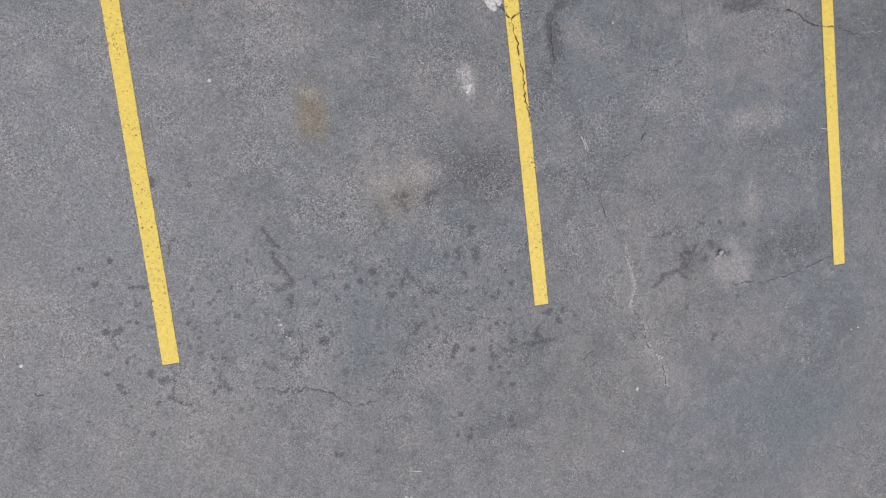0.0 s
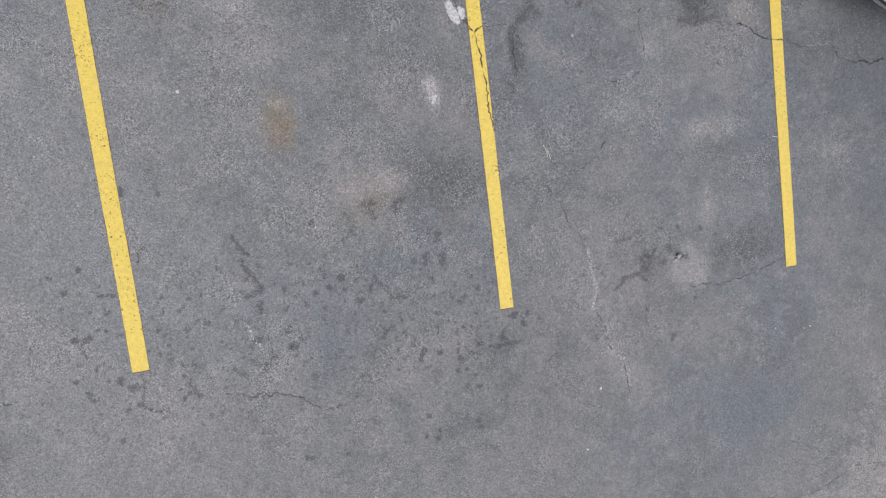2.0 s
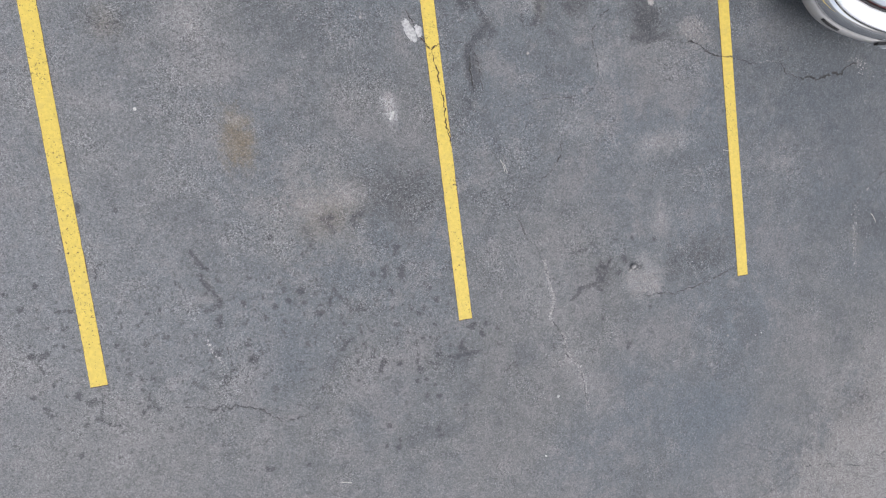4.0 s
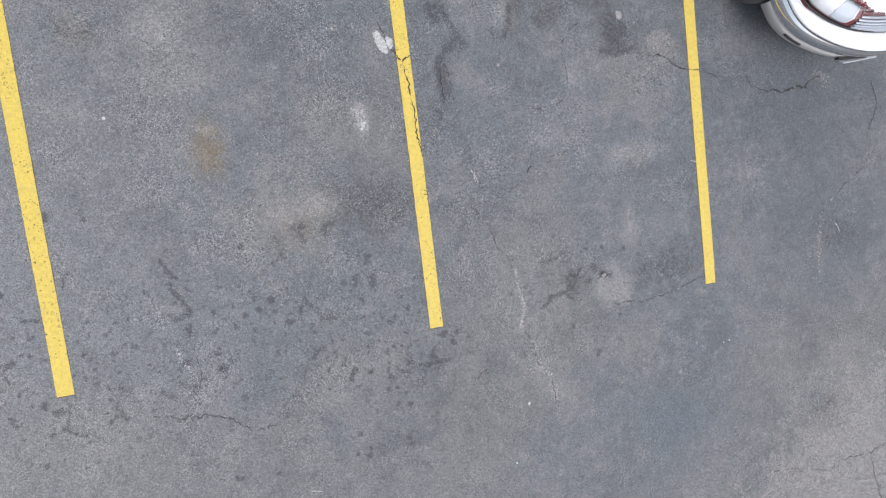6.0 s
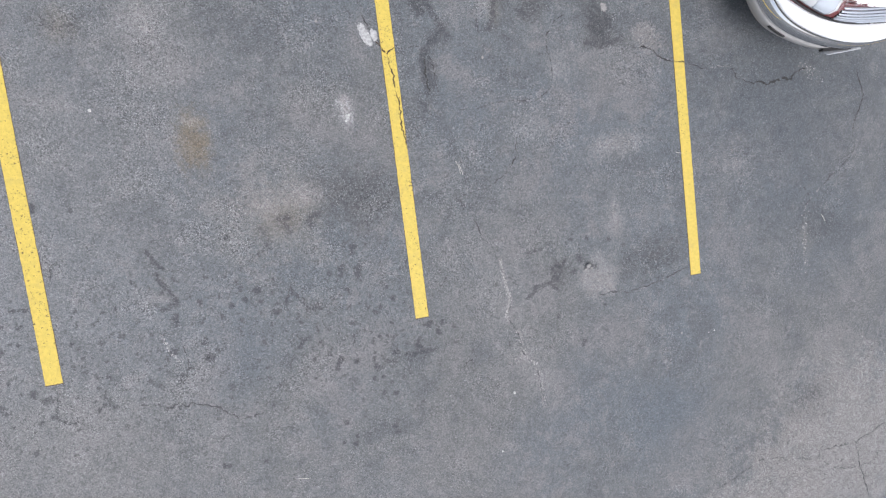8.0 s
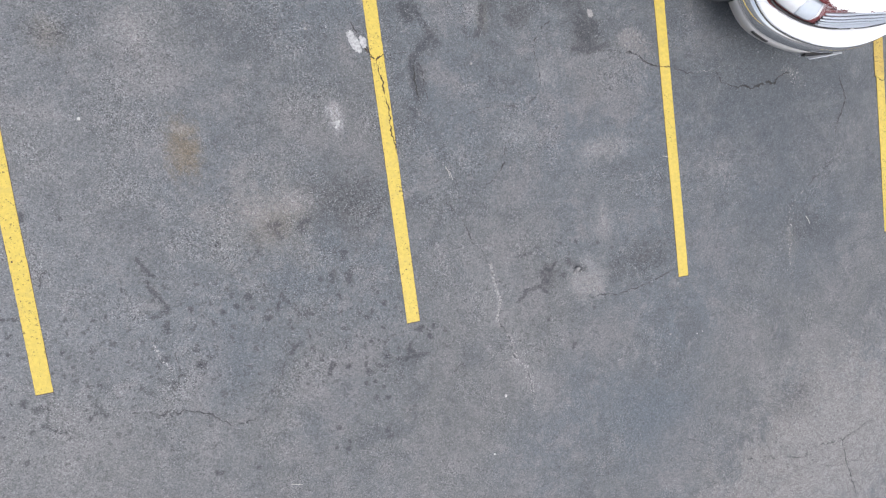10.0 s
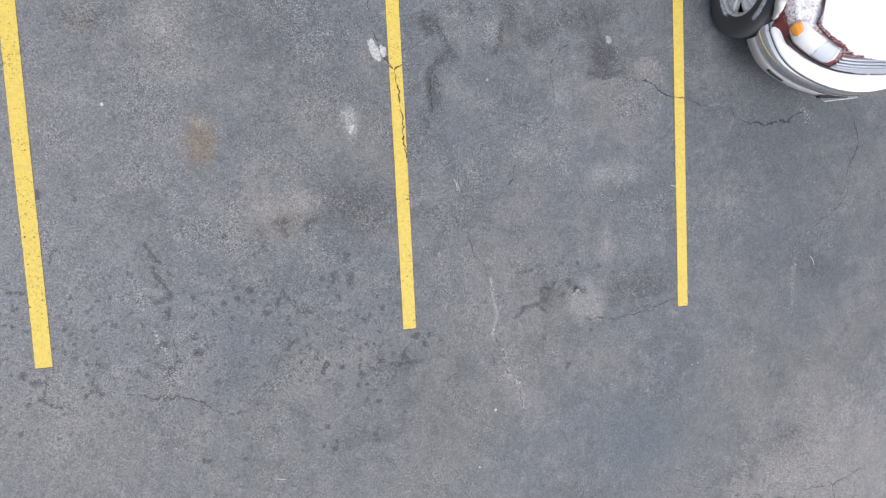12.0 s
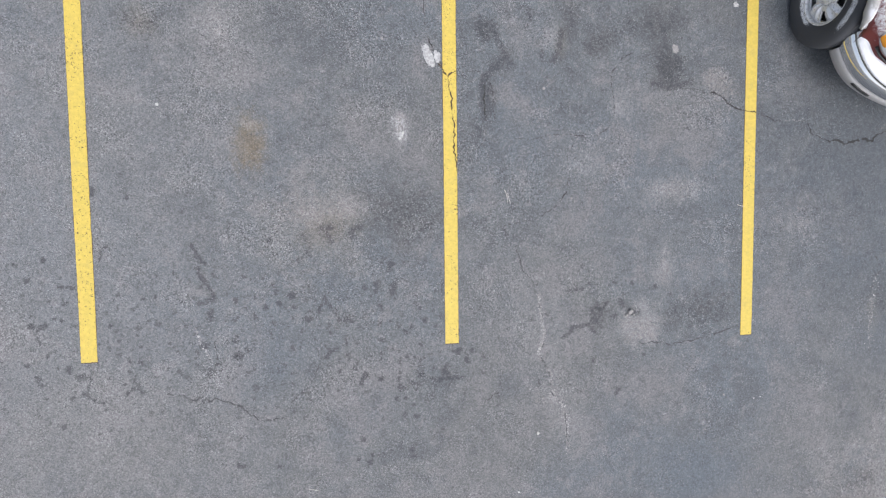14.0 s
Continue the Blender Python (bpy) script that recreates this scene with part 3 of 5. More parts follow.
def parking_line(x, y0, y1, width, material, label, seed):
    """One painted stripe with slightly ragged edges."""
    rows, n = [], round((y1 - y0) / 0.02)
    for i in range(n + 1):
        y = y0 + (y1 - y0) * i / n
        wave = 0.003 * noise.noise((y * 1.1, seed, 0))
        left = x - width / 2 + wave + 0.0018 * noise.noise((y * 14, seed, 1)) + 0.0016 * noise.noise((y * 45, seed, 2))
        right = x + width / 2 + wave + 0.0018 * noise.noise((y * 14, seed, 3)) + 0.0016 * noise.noise((y * 45, seed, 4))
        bend = 0.006 * noise.noise((seed, 7, 7)) if i == 0 else 0.0
        row = []
        for k in range(5):
            px = left + (right - left) * k / 4
            row.append((px, y + bend * (k - 2), ground_z(px, y) + 0.0042))
        rows.append(row)
    stripe = part("parking_line", thick(sheet(rows), 0.004), material)
    under = []
    for i, row in enumerate(rows):
        (ax, ay, az), (bx, by, bz) = row[0], row[-1]
        grow = 0.002 + 0.005 * noise.noise((ay * 6, seed, 11)) + 0.003 * noise.noise((ay * 60, seed, 13)), 0.003 + 0.006 * noise.noise((ay * 6, seed, 12)) + 0.003 * noise.noise((ay * 60, seed, 14))
        under.append([(ax - grow[0], ay - 0.006 * (i == 0), az - 0.0026), ((ax + bx) / 2, ay - 0.008 * (i == 0), az - 0.0026), (bx + grow[1], by - 0.006 * (i == 0), bz - 0.0026)])
    part("old_paint_edge", sheet(under), UNDERCOAT, stripe, "brownish older paint showing at the edges")
    return tagged(stripe, label, "parking line", "bay lines", "structure")


parking_line(0.0, 0.0, 5.6, 0.0985, YELLOW, "yellow painted bay line with dark flecks", 1)
parking_line(2.44, 0.0, 5.6, 0.0985, YELLOW, "yellow painted bay line split by a long crack", 2)
parking_line(4.88, -0.055, 5.6, 0.0985, CLEAN_YELLOW, "clean yellow painted bay line crossed by a crack", 3)
faded = parking_line(7.317, -0.008, 5.6, 0.0985, YELLOW, "yellow bay line running under the parked car", 4)
patch = sheet([[(7.308 + (k / 6 - 0.5) * (0.122 + 0.02 * noise.noise((y * 8, k, 2))), y, ground_z(7.32, y) + 0.0052) for k in range(7)] for y in steps(1.50, 2.30, 0.02)])
part("old_paint_patch", patch, OLD_YELLOW, faded, "wider patch of cracked older yellow paint")


def crack(points, width, material=CRACK_DARK, lift=0.0016, seed=0, jag=0.015, whole=0.0):
    """A jagged open joint along a few waypoints, tapering at both ends, its middle sunk below its lips."""
    path = []
    for (ax, ay), (bx, by) in zip(points, points[1:]):
        far = math.hypot(bx - ax, by - ay)
        n = max(2, round(far / 0.008))
        for i in range(n):
            path.append((ax + (bx - ax) * i / n, ay + (by - ay) * i / n))
    path.append(points[-1])
    rows, m = [], len(path)
    for i, (x, y) in enumerate(path):
        (ax, ay), (bx, by) = path[max(i - 1, 0)], path[min(i + 1, m - 1)]
        far = math.hypot(bx - ax, by - ay) or 1
        nx, ny = -(by - ay) / far, (bx - ax) / far
        off = jag * (noise.noise((x * 14, y * 14, seed)) + 0.8 * noise.noise((x * 38, y * 38, seed + 5)) + 0.5 * noise.noise((x * 95, y * 95, seed + 7)))
        taper = min(1.0, 0.25 + 6.0 * min(i, m - 1 - i) / m)
        wl = width * taper * max(0.12, 0.5 + 1.1 * noise.noise((x * 30, y * 30, seed + 9)))
        wr = width * taper * max(0.12, 0.5 + 1.1 * noise.noise((x * 30, y * 30, seed + 13)))
        z = ground_z(x, y) + lift
        rows.append([(x + nx * (off + d), y + ny * (off + d), z - sink) for d, sink in ((-wl, 0), (-wl * 0.4, 0.0007), (wr * 0.4, 0.0007), (wr, 0))])
    bm = sheet(rows)
    bm.faces.ensure_lookup_table()
    closed = [f for f in bm.faces if noise.noise(f.calc_center_median() * 17 + Vector((0, 0, seed))) < -0.30 + whole or noise.noise(f.calc_center_median() * 70) < -0.42 + whole]
    bmesh.ops.delete(bm, geom=closed, context="FACES")
    return part("crack", bm, material, ground)


crack_count = 0


def joint(points, width, material):
    """One crack in the asphalt, with its own jaggedness."""
    global crack_count
    lift = 0.0016 if material == CRACK_PALE else 0.0022
    jag = 0.011
    crack(points, width, material, lift, crack_count * 3.7, jag, -0.16 if width >= 0.0068 else 0.02)
    crack_count += 1


# curved crack in the lane before the first bay
joint([(0.45, -0.23), (0.52, -0.26), (0.57, -0.26)], 0.0060, CRACK_SOFT)
joint([(0.57, -0.26), (0.65, -0.30), (0.71, -0.28), (0.74, -0.31), (0.78, -0.30), (0.88, -0.33), (0.93, -0.36), (0.98, -0.40), (1.03, -0.44), (1.08, -0.48)], 0.0075, CRACK_SOFT)
joint([(1.08, -0.48), (1.14, -0.48), (1.20, -0.47), (1.24, -0.45)], 0.0070, CRACK_SOFT)
joint([(1.24, -0.45), (1.25, -0.40), (1.29, -0.35), (1.33, -0.32), (1.40, -0.28)], 0.0035, CRACK_SOFT)
joint([(1.40, -0.28), (1.46, -0.15), (1.50, -0.08), (1.55, -0.03)], 0.0040, CRACK_SOFT)
joint([(-0.88, 0.01), (-0.81, -0.01), (-0.76, -0.06), (-0.69, -0.05)], 0.006, CRACK_SOFT)
joint([(-0.17, 0.51), (-0.05, 0.51)], 0.006, CRACK_SOFT)
joint([(0.09, 0.67), (0.11, 0.74), (0.15, 0.77)], 0.0040, CRACK_SOFT)
joint([(0.57, 0.28), (0.60, 0.21), (0.63, 0.13), (0.64, 0.05), (0.62, -0.02)], 0.0026, CRACK_SOFT)
# crumbling crack in the second bay
joint([(2.94, 0.65), (2.99, 0.52), (3.05, 0.46), (3.08, 0.39), (3.11, 0.32)], 0.0045, CRACK_SOFT)
joint([(3.11, 0.31), (3.13, 0.19), (3.15, 0.11), (3.17, 0.04), (3.15, -0.05), (3.12, -0.10)], 0.0036, CRACK_SOFT)
joint([(3.12, -0.10), (3.13, -0.17), (3.18, -0.23), (3.21, -0.30), (3.21, -0.41), (3.26, -0.48)], 0.0055, CRACK_SOFT)
joint([(3.26, -0.48), (3.32, -0.53), (3.33, -0.63), (3.34, -0.74), (3.35, -0.88)], 0.0050, CRACK_SOFT)
joint([(3.22, -0.30), (3.38, -0.38), (3.53, -0.49)], 0.003, CRACK_SOFT)
joint([(3.33, 0.02), (3.46, 0.07), (3.61, 0.07), (3.67, 0.20)], 0.0030, CRACK_SOFT)
joint([(3.88, -0.07), (4.04, -0.07), (4.22, -0.10), (4.53, -0.05), (4.77, 0.01), (4.83, 0.04)], 0.0075, CRACK_SOFT)
# the long split down the second line
joint([(2.27, 2.22), (2.31, 2.14), (2.38, 2.02), (2.42, 1.95)], 0.006, CRACK_DARK)
# alligator cracks in the pale patch
joint([(4.88, -2.03), (5.00, -2.01), (5.13, -1.98), (5.19, -1.95), (5.35, -1.90)], 0.0050, CRACK_SOFT)
joint([(5.35, -1.90), (5.42, -1.88), (5.58, -1.89), (5.68, -1.91), (5.73, -1.96), (5.91, -1.98), (6.07, -2.04)], 0.0062, CRACK_SOFT)
joint([(6.15, -1.96), (6.32, -1.97), (6.46, -1.98), (6.57, -1.99), (6.62, -1.95), (6.75, -1.94), (6.83, -1.90), (6.94, -1.86)], 0.0070, CRACK_SOFT)
joint([(6.11, -1.98), (6.16, -2.07), (6.27, -2.17), (6.44, -2.22), (6.60, -2.24), (6.73, -2.23), (6.82, -2.20)], 0.0046, CRACK_SOFT)
joint([(6.82, -2.20), (6.85, -2.07), (6.82, -1.95)], 0.0030, CRACK_SOFT)
joint([(6.55, -2.00), (6.58, -2.12), (6.60, -2.24), (6.64, -2.37), (6.70, -2.59)], 0.0095, CRACK_SOFT)
joint([(5.31, -2.07), (5.47, -2.11), (5.61, -2.22), (5.68, -2.31)], 0.0032, CRACK_SOFT)
joint([(6.03, -2.12), (5.82, -2.18), (5.72, -2.22), (5.65, -2.27)], 0.0034, CRACK_SOFT)
joint([(5.35, -1.90), (5.38, -1.82), (5.33, -1.75)], 0.0026, CRACK_SOFT)
joint([(5.42, -1.88), (5.46, -1.98), (5.44, -2.08)], 0.0026, CRACK_SOFT)
joint([(5.70, -1.94), (5.67, -2.03), (5.58, -2.07)], 0.0024, CRACK_SOFT)
joint([(4.62, -1.51), (4.83, -1.54), (5.00, -1.62), (5.09, -1.72)], 0.0034, CRACK_SOFT)
joint([(6.12, -1.69), (6.17, -1.62), (6.27, -1.61)], 0.0040, CRACK_SOFT)
joint([(5.13, -1.98), (5.04, -1.88), (4.94, -1.90)], 0.0024, CRACK_SOFT)
joint([(6.07, -2.04), (6.12, -1.98), (6.15, -1.96)], 0.0046, CRACK_SOFT)
joint([(5.91, -1.98), (5.93, -2.11), (6.02, -2.22)], 0.0024, CRACK_SOFT)
joint([(6.94, -1.92), (7.02, -2.10), (6.98, -2.30)], 0.0040, CRACK_SOFT)
# two joints running down beside the second line
joint([(2.50, 1.97), (2.62, 1.97), (2.73, 1.98)], 0.0035, CRACK_DARK)
joint([(2.73, 1.96), (2.70, 1.88), (2.69, 1.78), (2.70, 1.68), (2.71, 1.61)], 0.0065, CRACK_DARK)
joint([(2.74, 1.92), (2.76, 1.82), (2.76, 1.72), (2.78, 1.63)], 0.005, CRACK_DARK)
# over the third line and before the car
joint([(4.14, 1.89), (4.27, 1.91), (4.37, 1.90), (4.46, 1.89), (4.50, 1.87)], 0.0040, CRACK_SOFT)
joint([(4.50, 1.87), (4.56, 1.875), (4.62, 1.85), (4.66, 1.81), (4.71, 1.78), (4.80, 1.75), (4.83, 1.73)], 0.0095, CRACK_DARK)
joint([(4.93, 1.72), (5.05, 1.69), (5.10, 1.67), (5.16, 1.67)], 0.0055, CRACK_DARK)
joint([(5.15, 1.67), (5.26, 1.68), (5.38, 1.67)], 0.003, CRACK_PALE)
joint([(5.40, 1.67), (5.42, 1.64), (5.45, 1.58), (5.50, 1.55), (5.56, 1.53)], 0.0075, CRACK_DARK)
joint([(5.56, 1.53), (5.64, 1.525), (5.71, 1.51), (5.77, 1.50), (5.87, 1.52), (5.96, 1.53), (6.04, 1.52), (6.07, 1.57), (6.14, 1.60), (6.22, 1.60)], 0.0145, CRACK_DARK)
joint([(6.79, 1.55), (6.86, 1.33), (6.78, 1.16), (6.73, 1.09), (6.70, 0.95)], 0.009, CRACK_DARK)
joint([(6.73, 0.91), (6.72, 0.83), (6.67, 0.78), (6.56, 0.70), (6.46, 0.64), (6.35, 0.57), (6.29, 0.53)], 0.0055, CRACK_DARK)
joint([(6.29, 0.53), (6.20, 0.46), (6.17, 0.44)], 0.0055, CRACK_PALE)
joint([(6.17, 0.44), (6.11, 0.38), (6.09, 0.28)], 0.005, CRACK_DARK)
joint([(6.06, 0.59), (6.12, 0.53), (6.17, 0.47)], 0.005, CRACK_DARK)
# hairlines in the bays
joint([(3.39, 1.53), (3.36, 1.42), (3.34, 1.36), (3.35, 1.25), (3.34, 1.12)], 0.0035, CRACK_DARK)
joint([(3.34, 1.12), (3.31, 1.07), (3.26, 1.01)], 0.0065, CRACK_DARK)
joint([(3.26, 1.01), (3.18, 0.95), (3.06, 0.90), (2.90, 0.87), (2.82, 0.86)], 0.0038, CRACK_DARK)
joint([(2.82, 0.86), (2.87, 0.80), (2.91, 0.73), (2.96, 0.64), (2.98, 0.52)], 0.0045, CRACK_DARK)
joint([(3.86, 2.16), (3.79, 2.11), (3.74, 2.06), (3.68, 2.0)], 0.0055, CRACK_DARK)
joint([(3.68, 2.0), (3.69, 1.91), (3.71, 1.78), (3.71, 1.68), (3.68, 1.61)], 0.0035, CRACK_DARK)
joint([(3.68, 1.61), (3.62, 1.56), (3.54, 1.54), (3.39, 1.53)], 0.0045, CRACK_DARK)
joint([(3.39, 1.53), (3.23, 1.54), (3.11, 1.51), (3.02, 1.50), (2.91, 1.50)], 0.003, CRACK_DARK)
joint([(2.26, 2.49), (2.26, 2.32), (2.27, 2.22)], 0.003, CRACK_DARK)
joint([(3.89, 2.90), (3.84, 2.73), (3.81, 2.61), (3.83, 2.47)], 0.007, CRACK_DARK)
joint([(2.68, -0.47), (2.80, -0.38)], 0.005, CRACK_DARK)
joint([(1.47, 0.25), (1.53, 0.38), (1.58, 0.31), (1.68, 0.21)], 0.004, CRACK_SOFT)
joint([(0.78, 0.16), (0.80, -0.02), (0.76, -0.16)], 0.003, CRACK_DARK)
# where cracks have opened the paint
for points, width in (
    ([(2.42, 1.95), (2.44, 1.81), (2.47, 1.64), (2.47, 1.47), (2.48, 1.32), (2.50, 1.25)], 0.0085),
    ([(2.42, 1.94), (2.46, 1.955), (2.50, 1.96)], 0.006),
    ([(2.36, 2.03), (2.385, 1.985), (2.42, 1.945)], 0.008),
    ([(4.80, 1.75), (4.87, 1.735), (4.935, 1.73)], 0.008),
    ([(2.385, 2.50), (2.405, 2.47), (2.42, 2.46)], 0.006),
    ([(7.22, 1.50), (7.27, 1.49), (7.33, 1.46), (7.375, 1.47)], 0.007),
):
    crack(points, width, CRACK_BROWN, 0.0054, seed=width * 999, whole=-0.2)


def crumbs(points, width, count, seed):
    """Pale crumbled stones lying loose along a worn crack."""
    rng, bm = random.Random(seed), bmesh.new()
    legs = [math.hypot(b[0] - a[0], b[1] - a[1]) for a, b in zip(points, points[1:])]
    for _ in range(count):
        way, k = rng.random() * sum(legs), 0
        while k < len(legs) - 1 and way > legs[k]:
            way -= legs[k]
            k += 1
        f = way / legs[k]
        x = points[k][0] + (points[k + 1][0] - points[k][0]) * f + rng.gauss(0, width)
        y = points[k][1] + (points[k + 1][1] - points[k][1]) * f + rng.gauss(0, width * 0.6)
        size, turn, m = 0.0022 + 0.0042 * rng.random() ** 2, rng.random() * math.tau, rng.randint(4, 6)
        ring = []
        for q in range(m):
            a, r = turn + math.tau * q / m, size * rng.uniform(0.7, 1.25)
            ring.append(bm.verts.new((x + r * math.cos(a), y + r * math.sin(a), ground_z(x, y) - 0.0005)))
        top = bm.verts.new((x, y, ground_z(x, y) + size * 0.7))
        for q in range(m):
            bm.faces.new((ring[q], ring[(q + 1) % m], top))
    return tagged(part("crumbs", bm, CRUMB, ground, "pale crumbled asphalt stones"), kind="stuff")


crumbs([(3.11, 0.34), (3.13, 0.19), (3.14, 0.12), (3.16, 0.04), (3.14, -0.04), (3.11, -0.10), (3.13, -0.17)], 0.008, 260, 1)
crumbs([(3.18, -0.23), (3.22, -0.30), (3.21, -0.41), (3.30, -0.51), (3.33, -0.63), (3.34, -0.74), (3.35, -0.90)], 0.013, 190, 2)
crumbs([(6.12, 0.40), (6.10, 0.22), (6.085, 0.05), (6.08, -0.21)], 0.018, 110, 4)
crumbs([(0.66, 0.20), (0.70, 0.08), (0.75, -0.02)], 0.006, 60, 5)
crumbs([(6.16, 1.62), (6.27, 1.58), (6.33, 1.50)], 0.05, 80, 6)


def splash(x, y, rx, ry, turn, material, name, label, seed, raised=0.0005, ragged=1.0):
    """A dried, thin, lobed splash with an uneven rim."""
    bm, n = bmesh.new(), 72
    rings = []
    for f, lift in ((0.0, 0.0035), (0.6, 0.0035), (0.93, 0.0025), (1.0, 0.0004)):
        ring = []
        for i in range(n):
            a = math.tau * i / n
            r = f * (1 + 0.24 * noise.noise((math.cos(a) * 1.6, math.sin(a) * 1.6, seed)) + ragged * 0.22 * noise.noise((math.cos(a) * 5, math.sin(a) * 5, seed)) + ragged * 0.14 * noise.noise((math.cos(a) * 13, math.sin(a) * 13, seed)))
            u, v = rx * r * math.cos(a), ry * r * math.sin(a)
            px, py = x + u * math.cos(turn) - v * math.sin(turn), y + u * math.sin(turn) + v * math.cos(turn)
            ring.append((px, py, ground_z(px, py) + lift + raised))
        rings.append(ring)
    bm.free()
    return part(name, sheet(rings, True), material, ground, label, True)


splash(2.290, 2.072, 0.034, 0.085, radians(24), SPLASH, "splash", "dried chalky white splash beside the yellow line", 1.0)
splash(2.352, 2.070, 0.024, 0.044, radians(14), SPLASH, "splash", "dried pinkish-grey splash beside the yellow line", 2.0, 0.0002)
splash(2.085, 1.515, 0.016, 0.022, 0.3, SPLASH, "splash", "small chalk-white mark", 3.0, ragged=2.5)
splash(4.73, 2.56, 0.022, 0.020, 0.0, SPLASH, "splash", "small chalk-white mark", 4.0, ragged=3.0)
splash(4.215, 2.20, 0.026, 0.034, 0.3, GREY_PEBBLE, "splash", "pale round mark on dark stained asphalt", 5.0, ragged=1.8)


splash(4.876, 2.97, 0.009, 0.010, 0.0, CRACK_DARK, "tar_spot", "black tar spot on the yellow line", 6.0, 0.002)


def pebble(x, y, size, material, label, seed):
    bm = bmesh.new()
    bmesh.ops.create_icosphere(bm, subdivisions=2, radius=size)
    for v in bm.verts:
        v.co *= 1 + 0.30 * noise.noise(v.co / size * 1.1 + Vector((seed, 0, 0)))
        v.co.z *= 0.55
    low = min(v.co.z for v in bm.verts)
    ob = part("pebble", bm, material, None, "", True)
    ob.matrix_world = pose(x, y, ground_z(x, y) - low - 0.001, 0, 0, seed * 77)
    return tagged(ob, label, "pebble", "pebbles on the asphalt")


for i, (x, y, size) in enumerate([(0.48, 1.69, 0.0105), (3.105, -0.73, 0.012), (1.34, -1.18, 0.012), (2.95, -1.18, 0.008), (-0.82, 0.13, 0.010), (2.10, 1.53, 0.010), (2.075, 1.49, 0.009), (1.37, -1.19, 0.0090), (1.33, -1.17, 0.0060), (5.03, -0.58, 0.0060), (4.97, -0.59, 0.0050)]):
    pebble(x, y, size, PEBBLE, "small white pebble on grey asphalt", i * 1.3)
for i, (x, y, size) in enumerate([(3.86, 0.175, 0.020), (3.83, 0.15, 0.012), (3.89, 0.15, 0.010), (1.96, 2.18, 0.011), (4.69, -0.54, 0.008), (3.37, 1.06, 0.008), (3.15, 1.87, 0.012), (5.05, 2.78, 0.009), (5.05, 2.83, 0.008), (5.02, 2.84, 0.006)]):
    pebble(x, y, size, GREY_PEBBLE, "small grey loose stone on asphalt", 20 + i * 1.3)


def twig(points, radius, label):
    """A thin bent stalk lying on the ground."""
    rows, n = [], 6
    for i, (x, y) in enumerate(points):
        r = radius * (1 - 0.5 * i / len(points))
        ax, ay = points[max(i - 1, 0)]
        bx, by = points[min(i + 1, len(points) - 1)]
        far = math.hypot(bx - ax, by - ay)
        nx, ny = -(by - ay) / far, (bx - ax) / far
        z = ground_z(x, y) + radius
        rows.append([(x + nx * r * math.cos(a), y + ny * r * math.cos(a), z + r * math.sin(a)) for a in (math.tau * k / n for k in range(n))])
    bm = sheet(rows, True)
    bmesh.ops.holes_fill(bm, edges=bm.edges[:], sides=n)
    return tagged(part("twig", bm, TWIG, None, "", True), label, "twig", "twigs on the asphalt")


twig([(2.845, 1.125), (2.858, 1.10), (2.866, 1.07), (2.872, 1.03)], 0.0024, "bent pale straw lying on asphalt")
twig([(2.868, 1.10), (2.880, 1.06), (2.890, 1.02)], 0.002, "short dry straw lying on asphalt")
twig([(6.285, 0.28), (6.31, 0.25), (6.33, 0.20)], 0.0028, "short dry twig lying on asphalt")
twig([(4.780, 1.000), (4.840, 0.985)], 0.0026, "tiny pale straw lying beside a yellow line")
twig([(1.39, -1.00), (1.43, -1.01), (1.46, -1.02)], 0.003, "short dry straw lying on asphalt")


# ---------------------------------------------------------------- car materials
def car_paint():
    """Dark red lacquer; blown snow clings in flecks where the sheet metal faces up."""
    n = Nodes("maroon_paint_with_snow_flecks")
    p = n.local()
    fine, mid, broad = n.noise(p, 170, 5, 0.8, 0.5), n.noise(p, 42, 4, 0.7, 0.4), n.noise(p, 6, 3)
    red = n.mix(n.span(broad, 0.3, 0.7), (0.165, 0.026, 0.028), (0.140, 0.022, 0.024))
    level = n.math("ADD", n.math("MULTIPLY", fine, 0.55), n.math("ADD", n.math("MULTIPLY", mid, 0.45), n.math("MULTIPLY", broad, 0.25)))
    up, along = n.upness(), n.axis(p, 1)
    blown = n.math("MULTIPLY", n.span(up, -0.06, 0.14), n.span(along, 0.36, 0.24, 0, 0.70))
    cling = n.math("MULTIPLY", n.math("MAXIMUM", n.span(up, 0.10, 0.60), blown), n.math("MULTIPLY", n.span(along, -0.56, -0.20, 0.46, 1.0), n.span(along, 0.40, 0.26, 0.08, 1.0)))
    snow = n.span(n.math("ADD", level, n.math("MULTIPLY", cling, 0.36)), 0.76, 0.98)
    snow = n.math("MULTIPLY", snow, n.span(cling, 0.02, 0.25))
    n.bump(n.math("MULTIPLY", snow, level), 0.5, 0.004)
    return n.done(n.mix(snow, red, (0.80, 0.82, 0.85)), n.span(snow, 0, 1, 0.36, 0.9), 0.0, Coat_Weight=n.span(snow, 0, 1, 0.3, 0.0), Coat_Roughness=0.22)


